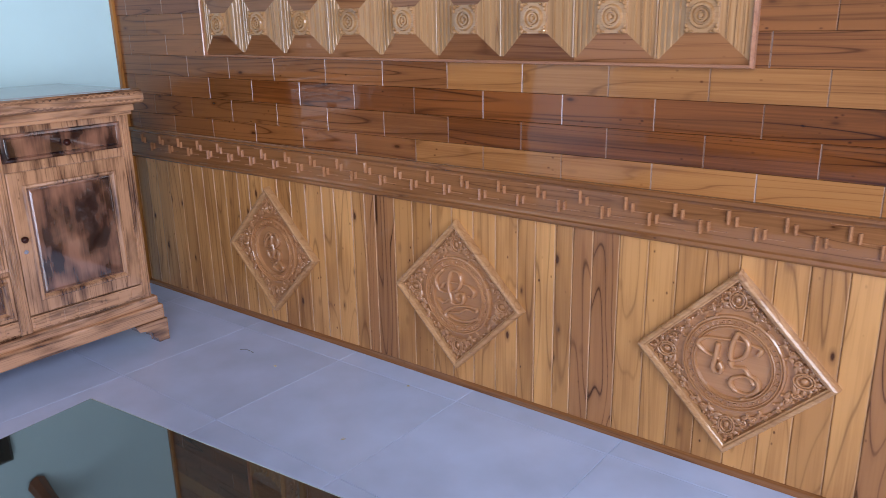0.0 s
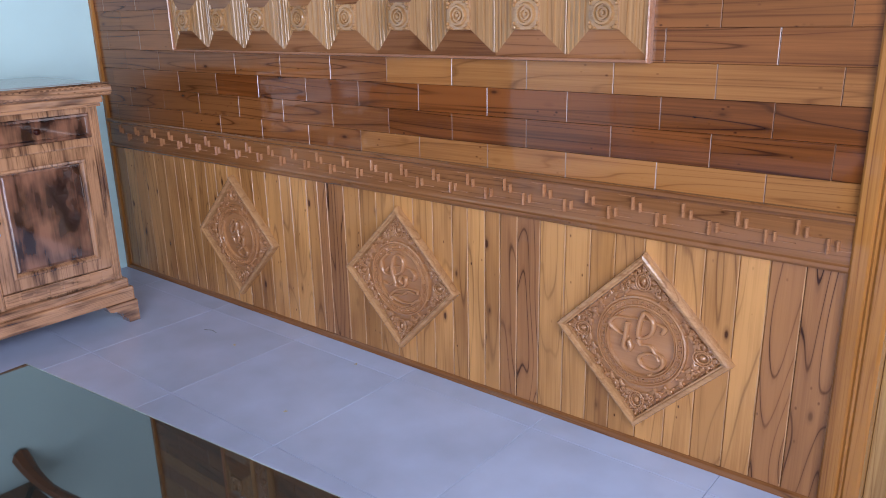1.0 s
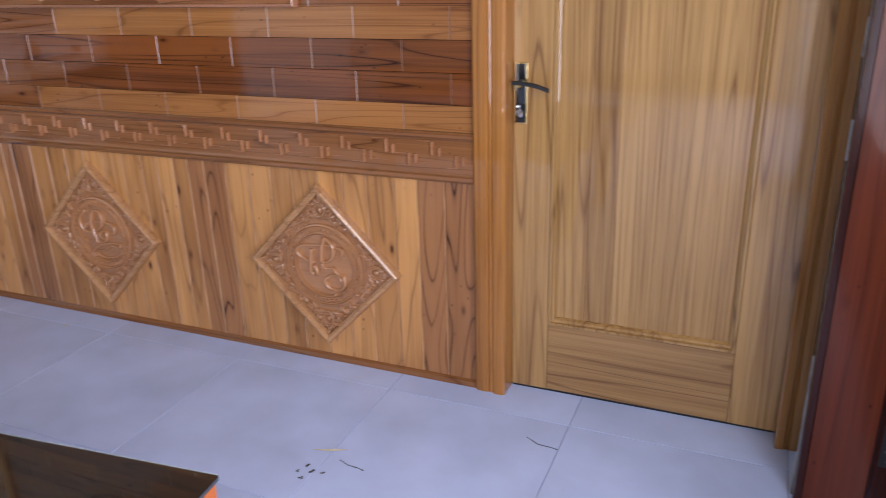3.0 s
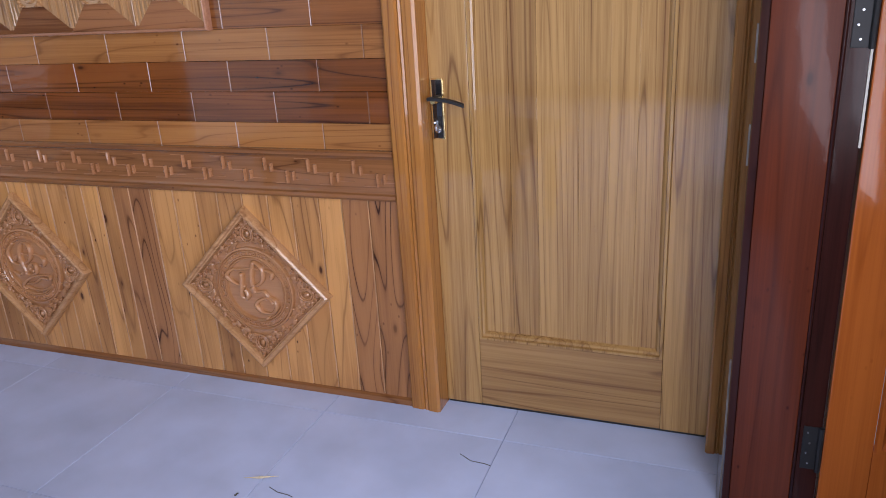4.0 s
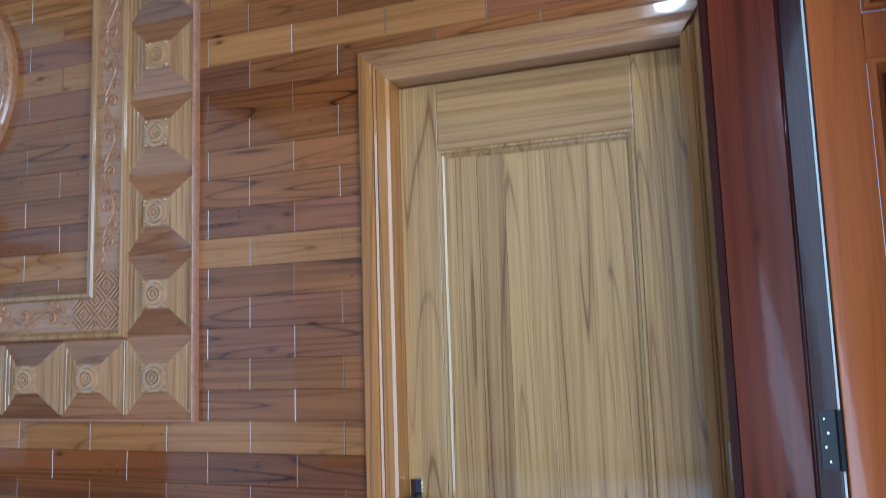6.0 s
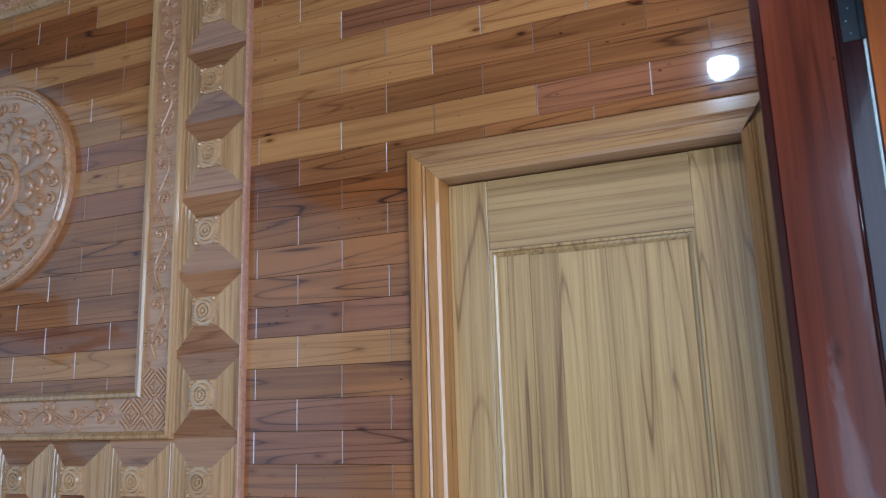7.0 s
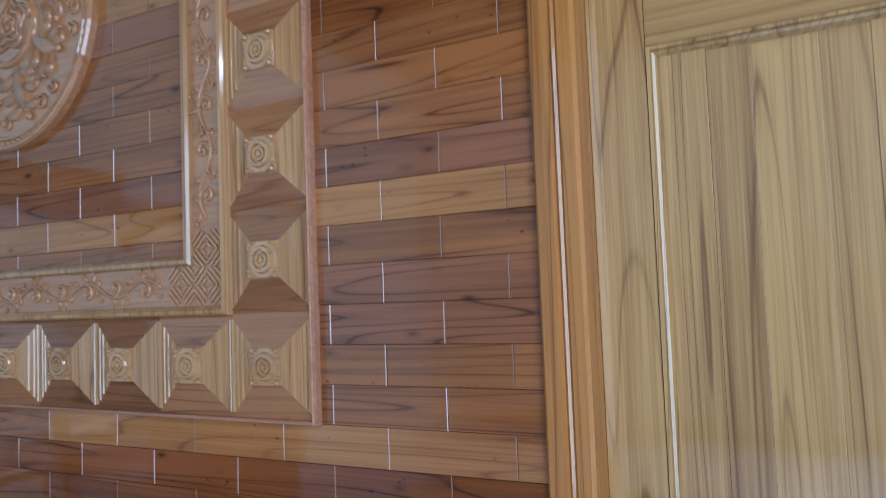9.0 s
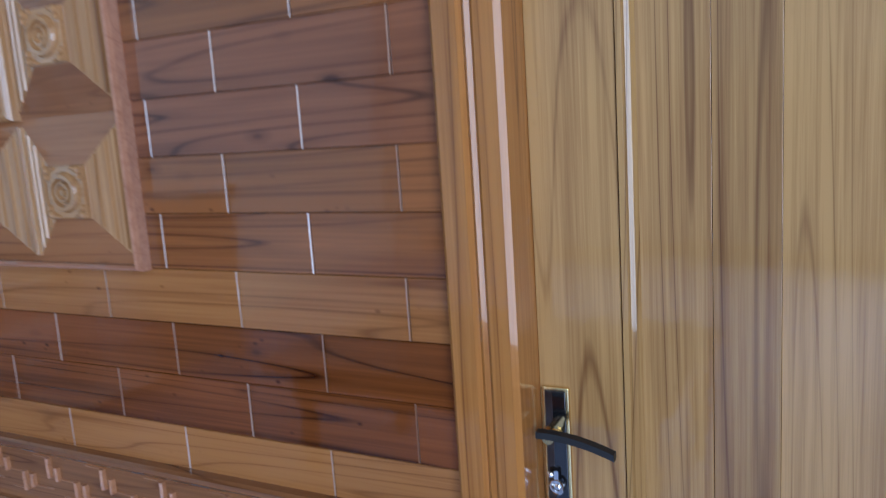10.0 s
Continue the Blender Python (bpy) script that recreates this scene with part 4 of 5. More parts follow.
def diamond(x, z, key):
    t = placed("diamond_panel", (x, W, z), "diamond-shaped carved wooden plaque with a flourish in a ring", "wall plaque", "diamond plaques on the wainscot")
    R = 0.289
    poly = [(0, -R), (R, 0), (0, R), (-R, 0)]
    part("frame_moulding", on_wall(ring_moulding(bmesh.new(), poly, [(0, -0.004), (0.0005, 0.016), (0.004, 0.027), (0.010, 0.031), (0.016, 0.030), (0.019, 0.024), (0.023, 0.022), (0.0265, 0.002)])),
         M_BORDER, t, "pale moulded border")
    part("ground_panel", on_wall(ring_moulding(bmesh.new(), poly, [(0.0260, 0.0025), (0.035, 0.0025)], close=True)), M_PLAQUE, t)
    bm = bmesh.new()
    rows = [(0.150, 0.002), (0.148, 0.013), (0.143, 0.015), (0.140, 0.009), (0.138, 0.013), (0.135, 0.013), (0.133, 0.007), (0.122, 0.007), (0.120, 0.012), (0.117, 0.013), (0.1145, 0.008), (0.112, 0.013), (0.109, 0.012), (0.106, 0.002)]
    n = 64
    loops = [[bm.verts.new((r * math.cos(2 * math.pi * i / n), r * math.sin(2 * math.pi * i / n), h)) for i in range(n)] for r, h in rows]
    for a, b in zip(loops, loops[1:]):
        for i in range(n):
            bm.faces.new((a[i], a[(i + 1) % n], b[(i + 1) % n], b[i]))
    for i in range(44):
        b2 = box((-0.0028, -0.0048, 0), (0.0028, 0.0048, 0.0062))
        if i % 3 == 1:
            b2 = box((-0.0040, -0.0048, 0), (-0.0014, 0.0048, 0.0062))
            add_box(b2, (-0.0014, 0.0018, 0), (0.0048, 0.0048, 0.0062))
        elif i % 3 == 2:
            b2 = bmesh.new()
            blob(b2, 0, 0, 0.002, 0.0042, 0.0046, 0.0055)
        join(bm, b2, Matrix.Rotation(2 * math.pi * i / 44, 4, "Z") @ Matrix.Translation((0.1275, 0, 0.0065)) @ Matrix.Rotation(radians(90), 4, "Z"))
    part("ring", on_wall(bm), M_PLAQUE, t, "ring with a key pattern")
    for q in range(4):
        bm = corner_ornament()
        bm.transform(Matrix.Rotation(q * math.pi / 2, 4, "Z"))
        bmesh.ops.recalc_face_normals(bm, faces=bm.faces[:])
        part("corner_carving", on_wall(bm), M_PLAQUE, t, "carved leaves and cartouche", smooth=True)
    bm = bmesh.new()
    for pts in FLOURISH[key]:
        path = smooth_path([(0.00106 * a, 0.00106 * b) for a, b in pts], 0.006)
        k = len(path) - 1
        # broad where the pen runs down, thin where it runs across
        wide = [0.0034 + 0.0056 * abs(path[min(i + 1, k)][1] - path[max(i - 1, 0)][1]) / max(1e-6, math.dist(path[min(i + 1, k)], path[max(i - 1, 0)])) for i in range(k + 1)]
        tube(bm, path, [sum(wide[max(0, i - 2):i + 3]) / len(wide[max(0, i - 2):i + 3]) for i in range(k + 1)], 7, 1.7)
    part("flourish", on_wall(bm), M_PLAQUE, t, "looping ribbon flourish", smooth=True)


diamond(-0.479, 0.357, "a")
diamond(-1.473, 0.358, "b")
diamond(-2.495, 0.360, "c")

# ---- sideboard against the turquoise wall ----
CY0, CY1, CXF, CXB = -0.55, 1.725, -2.815, -3.40
cab = placed("sideboard", (-3.1, 0.6, 0), "glossy figured-wood sideboard with drawers, doors and bracket feet", "sideboard")
CL = (3.1, -0.6, 0)


def cpart(name, bm, mat, parent=None, label="", smooth=False):
    if parent is None:
        return part(name, bm, mat, cab, label, CL, smooth)
    return part(name, bm, mat, parent, label, (0, 0, 0), smooth)


cpart("body", box((CXB, CY0, 0.20), (CXF - 0.012, CY1 - 0.012, 1.0), 0.003), M_CAB_V)
for y in (CY1 - 0.03, 1.190, 0.62, 0.05, CY0 + 0.008):
    bm = box((CXF - 0.03, y - 0.022, 0.205), (CXF + 0.004, y + 0.022, 1.0), 0.004)
    for k in range(3):
        add_box(bm, (CXF + 0.002, y - 0.014 + 0.010 * k, 0.22), (CXF + 0.008, y - 0.008 + 0.010 * k, 0.98), 0.002)
    cpart("pilaster", bm, M_CAB_V)
bm = box((CXB, CY0 - 0.02, 1.000), (CXF + 0.022, CY1 + 0.015, 1.028), 0.006)
add_box(bm, (CXB, CY0 - 0.03, 0.985), (CXF + 0.014, CY1 + 0.006, 1.000), 0.004)
cpart("cornice", bm, M_CAB)
bm = bmesh.new()
prof = [(0.0, 0.0)] + [(0.030 + 0.026 * math.cos(a), 0.028 + 0.028 * math.sin(a)) for a in [radians(-90 + 18 * i) for i in range(11)]] + [(0.0, 0.056)]
strip(bm, "y", CY0 - 0.05, CY1 + 0.045, prof)
bm.transform(Matrix.Translation((CXF - 0.005, 0, 1.028)))
top_edge = cpart("top_edge", bm, M_CAB, None, "rounded front edge carved with overlapping coins")
bm = bmesh.new()
for i in range(60):
    y = CY1 + 0.02 - i * 0.024
    if y < CY0:
        break
    tube(bm, spiral(0, 0, 0.019, 0.019, 0, 1, 12, 0), 0.0026, 4, 0.45)
    bm.verts.ensure_lookup_table()
    m = Matrix.Translation((CXF + 0.0496, y, 1.056)) @ Matrix.Rotation(radians(90), 4, "Y")
    for v in bm.verts[-13 * 4:]:
        v.co = m @ v.co
        v.co.x -= 6.0 * (v.co.z - 1.056) ** 2 * 2
cpart("coin_carving", bm, M_CAB, top_edge, "row of overlapping carved rings")
cpart("top_board", box((CXB, CY0 - 0.05, 1.0285), (CXF - 0.006, CY1 + 0.045, 1.080), 0.004), M_CAB)
cpart("top_sheet", box((CXB + 0.01, CY0 - 0.03, 1.0805), (CXF + 0.005, CY1 + 0.02, 1.0865), 0.002), M_STONE, None, "smooth grey top sheet")


def knob(y, z, parent, x=CXF + 0.012):
    bm = lathe(bmesh.new(), [(0, 0.026), (0.008, 0.025), (0.013, 0.018), (0.012, 0.010), (0.006, 0.005), (0.008, 0.0)], 16)
    bm.transform(Matrix.Translation((x, y, z)) @ Matrix.Rotation(radians(90), 4, "Y"))
    return cpart("knob", bm, M_REDDARK, parent, "small dark turned knob", True)


def framed(name, y0, y1, z0, z1, w, mat_panel, label=""):
    """A front with a moulded frame and a raised panel, facing +x."""
    to_x = Matrix.Translation((CXF, 0, 0)) @ Matrix(((0, 0, 1, 0), (1, 0, 0, 0), (0, 1, 0, 0), (0, 0, 0, 1)))
    bm = ring_moulding(bmesh.new(), rect(y0, z0, y1, z1), [(0, -0.01), (0, 0.008), (0.003, 0.011), (w - 0.022, 0.011), (w - 0.018, 0.016), (w - 0.010, 0.017), (w - 0.004, 0.010), (w, 0.002)])
    bm.transform(to_x)
    door_ = cpart(name, bm, M_CAB_V, None, label)
    bm = ring_moulding(bmesh.new(), rect(y0 + w, z0 + w, y1 - w, z1 - w), [(-0.001, 0.0015), (0.004, 0.002), (0.010, 0.006)], close=True)
    bm.transform(to_x)
    cpart("panel", bm, mat_panel, door_, "dark mottled glossy panel")
    return door_


COLS = ((1.215, 1.675), (0.645, 1.165), (0.075, 0.595), (CY0 + 0.035, 0.025))
for i, (y0, y1) in enumerate(COLS):
    to_x = Matrix.Translation((CXF, 0, 0)) @ Matrix(((0, 0, 1, 0), (1, 0, 0, 0), (0, 1, 0, 0), (0, 0, 0, 1)))
    bm = ring_moulding(bmesh.new(), rect(y0, 0.858, y1, 0.962), [(0, -0.01), (0, 0.006), (0.004, 0.010), (0.012, 0.011), (0.016, 0.006), (0.020, 0.010)], close=True)
    bm.transform(to_x)
    dr = cpart("drawer", bm, M_BURL, None, "dark glossy drawer front")
    knob((y0 + y1) / 2, 0.91, dr)
    if i in (0, 2, 3):
        d = framed("door", y0 - 0.002, y1 + 0.002, 0.275, 0.822, 0.070, M_BURL, "framed cabinet door")
        knob(y0 + 0.018, 0.575, d)
        bm = lathe(bmesh.new(), [(0, 0.004), (0.008, 0.004), (0.009, 0.0)], 14)
        bm.transform(Matrix.Translation((CXF + 0.012, y0 + 0.020, 0.525)) @ Matrix.Rotation(radians(90), 4, "Y"))
        cpart("lock", bm, M_CHROME, d, "small round steel lock")
    else:
        for z0, z1 in ((0.275, 0.445), (0.465, 0.635), (0.655, 0.822)):
            d = framed("small_drawer", y0, y1, z0, z1, 0.035, M_BURL, "framed small drawer")
            knob((y0 + y1) / 2, (z0 + z1) / 2, d)
    bm = box((CXF - 0.01, y0 - 0.002, 0.215), (CXF + 0.006, y1 + 0.002, 0.268), 0.003)
    k = int((y1 - y0) / 0.055)
    for j in range(k):
        yy = y0 + (j + 0.5) * (y1 - y0) / k
        add_box(bm, (CXF + 0.004, yy - 0.022, 0.222), (CXF + 0.010, yy + 0.022, 0.262), 0.002)
    cpart("lower_rail", bm, M_CAB)
bm = box((CXB, CY0 - 0.02, 0.165), (CXF + 0.018, CY1 + 0.012, 0.205), 0.008)
add_box(bm, (CXB, CY0 - 0.035, 0.100), (CXF + 0.032, CY1 + 0.026, 0.166), 0.010)
cpart("plinth", bm, M_CAB, None, "stepped plinth moulding")


def bracket_foot(y, s, x0):
    """A scrolled bracket foot, its foot at y, running inwards by s."""
    side = [(0, 0), (0.05, 0), (0.056, 0.022), (0.075, 0.034), (0.080, 0.055), (0.105, 0.066), (0.135, 0.072), (0.150, 0.0995), (0, 0.0995)]
    bm = bmesh.new()
    a = [bm.verts.new((x0, y + s * u, v)) for u, v in side]
    b = [bm.verts.new((x0 - 0.06, y + s * u, v)) for u, v in side]
    bm.faces.new(a)
    bm.faces.new(list(reversed(b)))
    for i in range(len(side)):
        j = (i + 1) % len(side)
        bm.faces.new((a[i], b[i], b[j], a[j]))
    bmesh.ops.recalc_face_normals(bm, faces=bm.faces[:])
    cpart("foot", bm, M_CAB, None, "scrolled bracket foot")


for x0 in (CXF + 0.036, CXB + 0.07):
    bracket_foot(CY1 + 0.032, -1, x0)
    bracket_foot(CY0 - 0.04, 1, x0)

# ---- screen and shelf on the turquoise wall ----
tv = placed("television", (X_W, 0.92, 1.50), "black flat television hung on the turquoise wall", "television")
part("tv_body", box((0.0, -0.39, -0.20), (0.045, 0.39, 0.20), 0.006), M_BLACK, tv)
part("tv_screen", box((0.0455, -0.375, -0.185), (0.047, 0.375, 0.188)), M_GLOSSBLACK, tv, "dark glossy screen")
shelf = placed("wall_shelf", (X_W, 0.80, 2.06), "dark carved wooden wall shelf with scrolled ends", "wall shelf")
part("shelf_board", box((0.0, -0.62, 0.0), (0.50, 0.62, 0.035), 0.006), M_TABLE, shelf)
part("shelf_back", box((0.0, -0.55, 0.036), (0.02, 0.55, 0.30), 0.004), M_TABLE, shelf)
for s in (-1, 1):
    bm = bmesh.new()
    tube(bm, [(0.02 + 0.46 * t, s * (0.60 + 0.10 * t * t), -0.02 - 0.14 * (1 - t) ** 2) for t in [j / 8 for j in range(9)]], [0.05, 0.045, 0.04, 0.035, 0.03, 0.03, 0.03, 0.025, 0.012], 8)
    part("bracket", bm, M_TABLE, shelf, "scrolled bracket")
for j in range(7):
    bm = box((-0.21, -0.012, 0), (0.21, 0.012, 0.012))
    bm.transform(Matrix.Translation((0.25, -0.48 + 0.16 * j, -0.012)) @ Matrix.Rotation(radians(35 if j % 2 else -35), 4, "Z"))
    part("underside_rib", bm, M_REDDARK, shelf)

# ---- bulb on the wall over the doorway ----
lamp = placed("wall_lamp", (X_E, 1.50, 2.62), "white wall lamp holder with a lit cool white bulb", "lamp")
bm = lathe(bmesh.new(), [(0, 0.0), (0.045, 0.0), (0.045, 0.012), (0.024, 0.020), (0.022, 0.058), (0, 0.058)], 24)
bm.transform(Matrix.Rotation(radians(-90), 4, "Y"))
part("holder", bm, M_WALL, lamp)
bm = lathe(bmesh.new(), [(0, 0.058), (0.018, 0.058), (0.024, 0.072), (0.039, 0.098), (0.042, 0.116), (0.036, 0.138), (0.022, 0.152), (0, 0.157)], 24)
bm.transform(Matrix.Rotation(radians(-90), 4, "Y"))
part("bulb", bm, M_LED, lamp, "glowing cool white bulb", smooth=True)

# ---- low table with a dark glass top ----
TA = math.atan2(0.145, 1.555)
TL, TD, TH = 1.562, 0.86, 0.52
tdir, tperp = Vector((math.cos(TA), math.sin(TA), 0)), Vector((math.sin(TA), -math.cos(TA), 0))
mid = Vector((0.068, 0.920, 0)) - tdir * (TL / 2) + tperp * (TD / 2)
table = placed("low_table", tuple(mid), "low red-brown wooden table with a dark glass top", "table")
table.rotation_euler.z = TA
a, b = TL / 2, TD / 2
part("glass_top", box((-a, -b, TH - 0.010), (a, b, TH), 0.002), M_GLASSTOP, table, "dark reflecting glass sheet")
bm = box((-a + 0.004, -b + 0.004, TH - 0.050), (a - 0.004, b - 0.004, TH - 0.0105), 0.006)
part("tabletop", bm, M_ORANGE, table, "orange-brown wooden rim")
part("glass_edge", box((-a + 0.002, b + 0.0002, TH - 0.0095), (a - 0.002, b + 0.0022, TH - 0.0005), 0.0006), M_GLASSEDGE, table, "pale polished edge of the glass")
part("apron", box((-a + 0.07, -b + 0.07, TH - 0.13), (a - 0.07, b - 0.07, TH - 0.0505), 0.004), M_TABLE, table)
for sx in (-1, 1):
    for sy in (-1, 1):
        bm = lathe(bmesh.new(), [(0, 0), (0.032, 0.0), (0.036, 0.03), (0.028, 0.06), (0.040, 0.20), (0.034, 0.34), (0.045, 0.37), (0.045, TH - 0.1305), (0, TH - 0.1305)], 16)
        part("leg", bm, M_TABLE, table, loc=(sx * (a - 0.12), sy * (b - 0.12), 0), smooth=True)

# ---- fluffy duster on the table ----
rnd = random.Random(11)
duster = placed("fluffy_duster", (-0.207, 0.543, TH), "grey-white fluffy duster head on the glass table", "duster")
duster.rotation_euler.z = radians(63)
duster.scale = (1.12, 0.90, 1.28)
bm = lathe(bmesh.new(), [(0, 0.0), (0.085, 0.0), (0.095, 0.02), (0.085, 0.055), (0.05, 0.088), (0, 0.096)], 24)
bm.transform(Matrix.Diagonal((1.35, 0.9, 1, 1)))
part("pad", bm, M_DARKFUR, duster, "dark grey base", smooth=True)
bm = bmesh.new()
for i in range(12000):
    u, w = rnd.uniform(0, 2 * math.pi), rnd.uniform(0.02, 1) ** 0.6
    base = Vector((0.118 * w * math.cos(u), 0.080 * w * math.sin(u), 0.010 + 0.088 * math.sqrt(max(0.02, 1 - w * w))))
    out = Vector((base.x, base.y * 1.4, base.z * 0.9 + 0.02)).normalized()
    out = (out + Vector((rnd.uniform(-0.6, 0.6), rnd.uniform(-0.6, 0.6), rnd.uniform(-0.5, 0.3)))).normalized()
    side = out.cross(Vector((rnd.uniform(-1, 1), rnd.uniform(-1, 1), 0.3))).normalized() * rnd.uniform(0.0006, 0.0013)
    ln = rnd.uniform(0.014, 0.034)
    midp, tip = base + out * ln * 0.6, base + out * ln + Vector((0, 0, -0.008))
    v = [bm.verts.new(p) for p in (base - side, base + side, midp + side * 0.8, midp - side * 0.8, tip)]
    for p in v:
        p.co.z = max(p.co.z, 0.002)
    bm.faces.new((v[0], v[1], v[2], v[3]))
    bm.faces.new((v[3], v[2], v[4]))
tagged(part("fur", bm, M_FUR, duster, "soft grey-white strands"), kind="stuff")

# ---- scraps on the floor ----
bm = bmesh.new()
v = [bm.verts.new(p) for p in ((-0.05, 0, 0.001), (0.0, 0.006, 0.004), (0.05, 0.028, 0.007), (0.01, 0.012, 0.010))]
bm.faces.new(v)
bm.faces.new((v[0], v[3], v[2]))
w = bmesh.ops.extrude_face_region(bm, geom=bm.faces[:])
bmesh.ops.translate(bm, verts=[q for q in w["geom"] if isinstance(q, bmesh.types.BMVert)], vec=(0, 0, 0.001))
sc = tagged(part("wood_shaving", bm, M_PAPER, loc=(-0.205, 1.655, 0.0)), "thin pale wood shaving lying on the tiles", "shaving")
for i, (x, y, dx, dy) in enumerate(((-0.16, 1.64, 0.085, -0.02), (-2.42, 1.86, 0.075, 0.01), (0.30, 1.93, 0.10, -0.03))):
    bm = tube(bmesh.new(), [(0, 0, 0.001), (dx * 0.4, dy + 0.006, 0.0015), (dx * 0.8, dy + 0.004, 0.0015), (dx, dy, 0.001)], 0.0011, 5)
    tagged(part("thread", bm, M_DIRT, loc=(x, y, 0)), "thin dark thread lying on the floor tiles", "thread", "threads on the floor")
for i, (x, y, r) in enumerate(((-0.235, 1.585, 0.006), (-0.205, 1.565, 0.008), (-0.175, 1.57, 0.005), (-0.245, 1.555, 0.005), (-0.22, 1.535, 0.006), (-2.17, 1.84, 0.007), (-1.545, 1.60, 0.006), (-1.62, 2.02, 0.006))):
    bm = bmesh.new()
    for j in range(5):
        blob(bm, rnd.uniform(-r, r), rnd.uniform(-r, r), r * 0.3, r * rnd.uniform(0.3, 0.6), r * 0.4, r * 0.3, rnd.uniform(0, 3))
    tagged(part("crumb", bm, M_DIRT if i < 5 else M_PAPER, loc=(x, y, 0)), "small crumb of debris on the floor tiles", "debris", "crumbs on the floor")

# ---- pieces: planks, tiles ----
def chamfered(x0, x1, z0, z1, depth, cx, cz, tag):
    """A wooden piece with chamfered edges, its back on the wall; end chamfers get a painted glint. tag shifts the
    grain.
    """
    me = bpy.data.meshes.new("plank")
    vs = [(x0, 0, z0), (x1, 0, z0), (x1, 0, z1), (x0, 0, z1), (x0, -depth + cx, z0), (x1, -depth + cx, z0), (x1, -depth + cx, z1), (x0, -depth + cx, z1),
          (x0 + cx, -depth, z0 + cz), (x1 - cx, -depth, z0 + cz), (x1 - cx, -depth, z1 - cz), (x0 + cx, -depth, z1 - cz)]
    fs = [(8, 9, 10, 11), (4, 5, 9, 8), (6, 7, 11, 10), (5, 6, 10, 9), (7, 4, 8, 11), (0, 1, 5, 4), (2, 3, 7, 6), (1, 2, 6, 5), (3, 0, 4, 7)]
    me.from_pydata(vs, [], fs)
    uv = me.uv_layers.new(name="UVMap")
    for lp in me.loops:
        c = vs[lp.vertex_index]
        uv.data[lp.index].uv = (c[0] + tag * 3.1, c[2] + tag * 7.3)
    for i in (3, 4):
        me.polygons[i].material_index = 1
    return me


def column(j):
    return -0.006 - (0.154 * j if j <= 2 else 0.308 + 0.1493 * (j - 2))


def row_z(k):
    return 0.8234 + 0.0922 * k


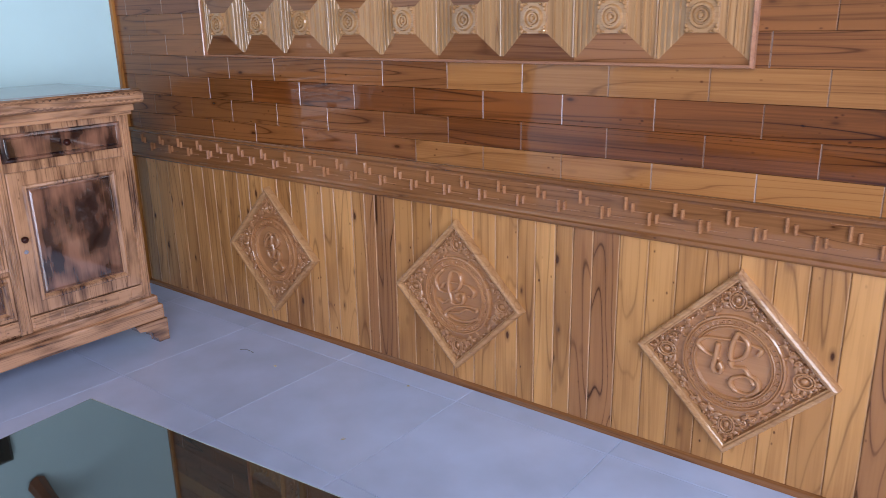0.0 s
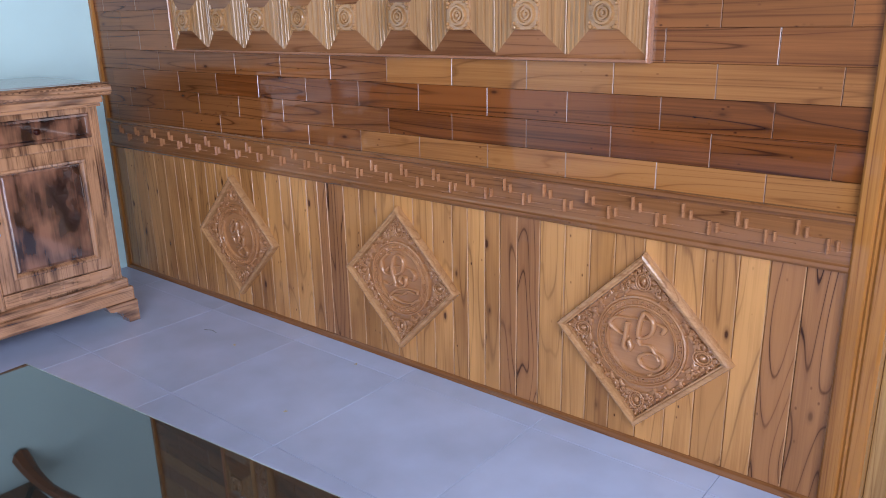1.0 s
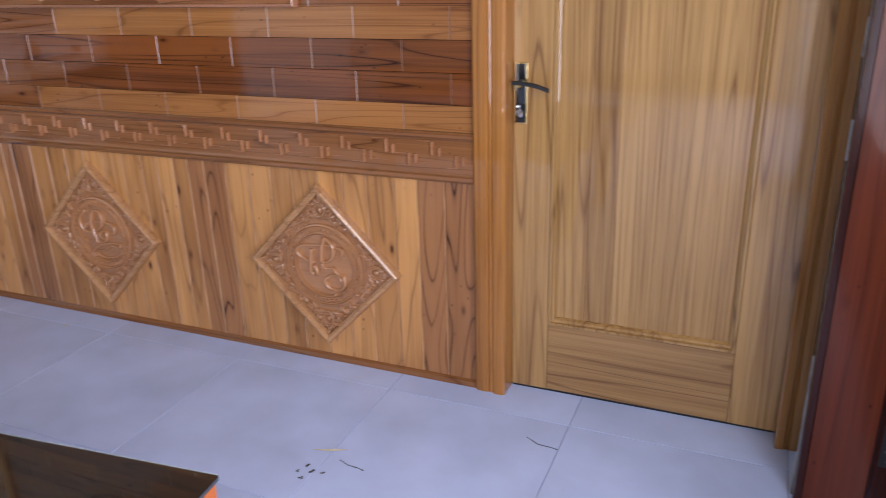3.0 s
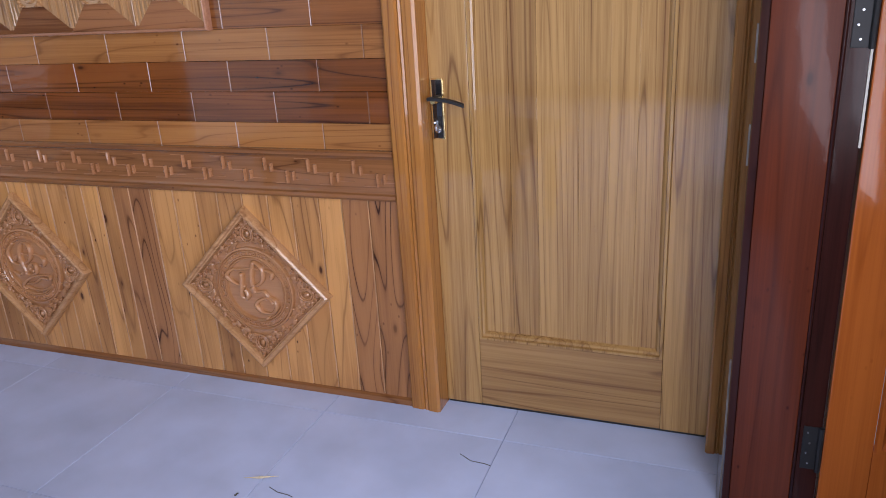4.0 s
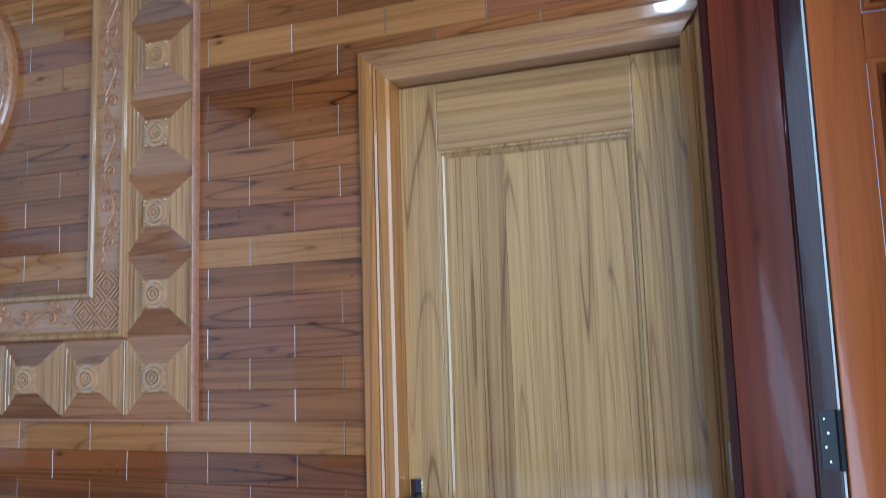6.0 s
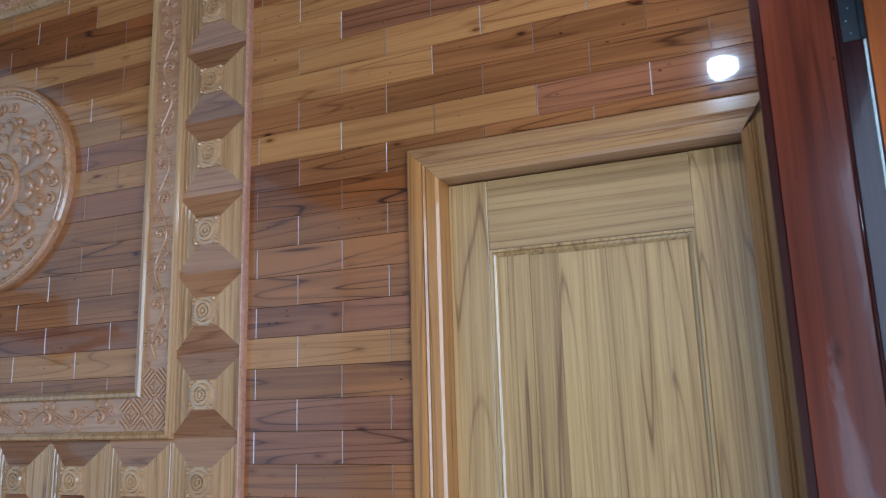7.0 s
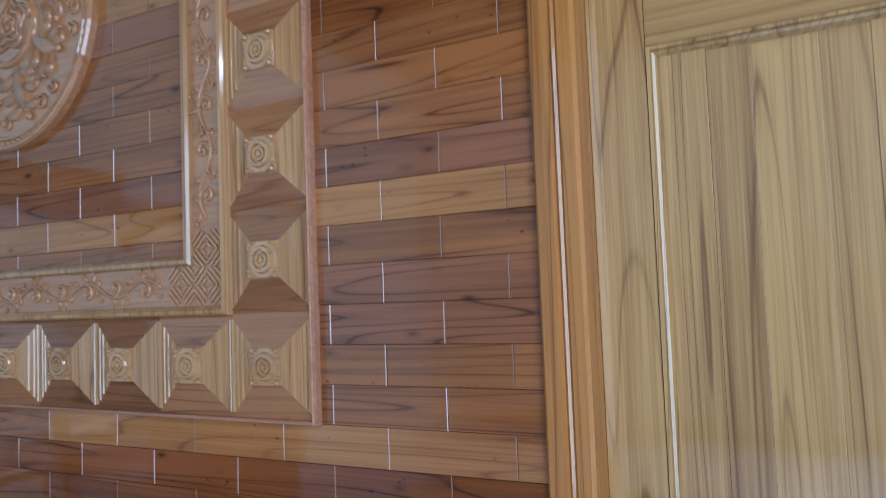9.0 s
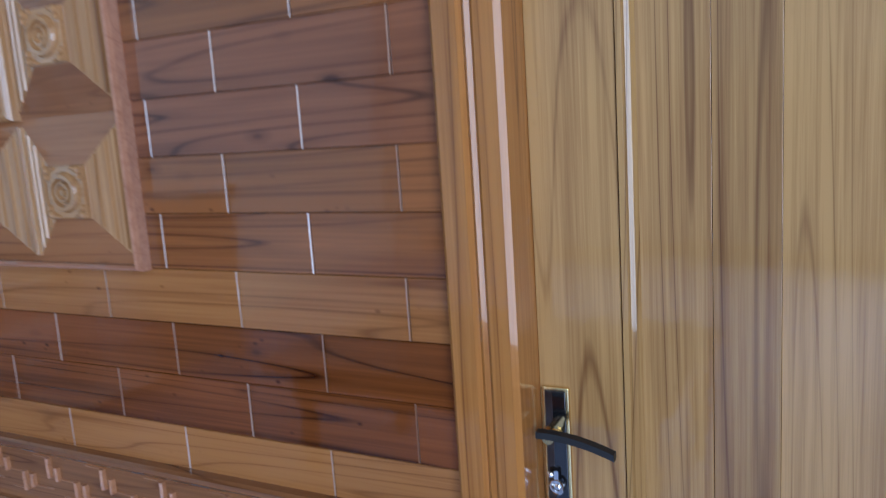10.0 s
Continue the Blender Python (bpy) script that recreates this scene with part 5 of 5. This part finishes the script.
RUNS = {0: [(-1.75, B_MID), (9, B_TAN)], 1: [(-1.55, B_MID), (9, B_DARK)], 2: [(-2.6, B_MID), (9, B_DARK)], 3: [(-1.55, B_MID), (9, B_TAN)],
        4: [(9, B_MID)], 5: [(9, B_MID)], 6: [(9, B_PLUM)], 7: [(9, B_PLUM)], 8: [(9, B_MID)], 9: [(9, B_TAN)], 10: [(9, B_PLUM)], 11: [(9, B_MID)]}
rnd = random.Random(4)
k = 0
while row_z(k) < CEIL - 0.01:
    z0, z1 = row_z(k), min(row_z(k + 1), CEIL)
    edges = [0.0645]
    j = 1 if k % 2 == 0 else 0
    while column(j) > -3.5:
        edges.append(column(j) + rnd.uniform(-0.002, 0.002))
        j += 2
    edges.append(-3.545)
    if z0 > 2.262:
        edges[0] = X_E
        more, c = [], column(0 if k % 2 else 1) + 0.308
        while c < X_E - 0.05:
            more.append(c)
            c += 0.308
        edges = [X_E] + more[::-1] + edges[1:]
    elif z1 > 2.262:
        edges = [X_E, 0.61 if k % 2 else 0.46, 0.30 if k % 2 else 0.15] + edges[1:]
    mat, left, run_tag = B_MID, 0, 0
    for n, (x1, x0) in enumerate(zip(edges, edges[1:])):
        if k in RUNS:
            mat = next(m for lim, m in RUNS[k] if (x0 + x1) / 2 < lim)
            run_tag = k + 0.37 * (mat is B_MID)
        elif left <= 0:
            mat = rnd.choices((B_TAN, B_MID, B_PLUM, B_DARK), (0.46, 0.36, 0.14, 0.04) if k > 14 else (0.33, 0.41, 0.18, 0.08))[0]
            left, run_tag = rnd.randint(2, 7), k + rnd.random()
        left -= 1
        covered = FX0 < x0 and x1 < FX1 and FZ0 < z0 and z1 < FZ1 and not (x1 > FX0 + 0.415 and x0 < FX1 - 0.415 and z1 > FZ0 + 0.415 and z0 < FZ1 - 0.415)
        if covered:
            continue
        low = 2.262 if z0 < 2.262 < z1 and x1 > 0.066 else z0
        if low > z0 and x0 < 0.066:
            low = z0
        if z1 - low < 0.01:
            continue
        cxm = (x0 + x1) / 2
        me = chamfered(x0 - cxm + 0.0004, x1 - cxm - 0.0004, low + 0.0003, z1 - 0.0003, 0.012 + rnd.uniform(-0.0006, 0.0006), 0.0017, 0.0007, run_tag)
        for lp, d in zip(me.loops, me.uv_layers[0].data):
            d.uv.x += cxm
        tilt_x, tilt_z = rnd.gauss(0, 0.003), rnd.gauss(0, 0.006)
        for v in me.vertices[4:]:
            v.co.y += tilt_x * v.co.x + tilt_z * (v.co.z - (z0 + z1) / 2)
        # M_END colours the end chamfers as if they caught the light
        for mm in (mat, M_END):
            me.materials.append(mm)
        ob = new("wall_plank", me)
        ob.location = (cxm, W + 0.012, 0)
        ob.parent = wall_n
    k += 1

JOINTS = [0.0645, -0.035, -0.125, -0.206, -0.302, -0.39, -0.485, -0.58, -0.665, -0.755, -0.85, -0.94, -1.01, -1.075, -1.15, -1.22, -1.31, -1.405, -1.50,
          -1.595, -1.685, -1.775, -1.875, -1.93, -2.0, -2.10, -2.17]
while JOINTS[-1] > -3.46:
    JOINTS.append(JOINTS[-1] - rnd.uniform(0.078, 0.102))
JOINTS.append(-3.545)
for i, (x1, x0) in enumerate(zip(JOINTS, JOINTS[1:])):
    c = (x0 + x1) / 2
    me = chamfered(x0 - c + 0.0008, x1 - c - 0.0008, 0.0, 0.70, 0.012, 0.0026, 0.0, i)
    mat = M_PLANK_DARK if -0.13 < c < 0.07 or -1.02 < c < -0.84 or -1.95 < c < -1.8 else M_PLANK
    for mm in (mat, M_BEVEL):
        me.materials.append(mm)
    # painted highlight stays on the east-facing chamfer only
    me.polygons[4].material_index = 0
    ob = new("wainscot_plank", me)
    ob.location = (c, W + 0.012, 0.0)
    ob.parent = wall_n

T, shared = 0.6, None
for ix in range(-8, 3):
    for iy in range(-10, 3):
        x0, x1 = max(0.40 + T * ix, X_W), min(0.40 + T * (ix + 1), X_E + 0.17)
        y0, y1 = max(1.43 + T * iy, Y_S), min(1.43 + T * (iy + 1), W + 0.19)
        if x1 - x0 < 0.02 or y1 - y0 < 0.02:
            continue
        whole = abs(x1 - x0 - T) < 1e-6 and abs(y1 - y0 - T) < 1e-6
        if whole and shared:
            ob = new("floor_tile", shared)
            ob.parent = floor
        else:
            hx, hy = (x1 - x0) / 2 - 0.0009, (y1 - y0) / 2 - 0.0009
            ob = part("floor_tile", ring_moulding(bmesh.new(), rect(-hx, -hy, hx, hy), [(0, -0.006), (0, -0.0008), (0.0008, 0.0)], close=True), M_TILE, floor)
            if whole:
                shared = ob.data
        ob.location = ((x0 + x1) / 2, (y0 + y1) / 2, 0)
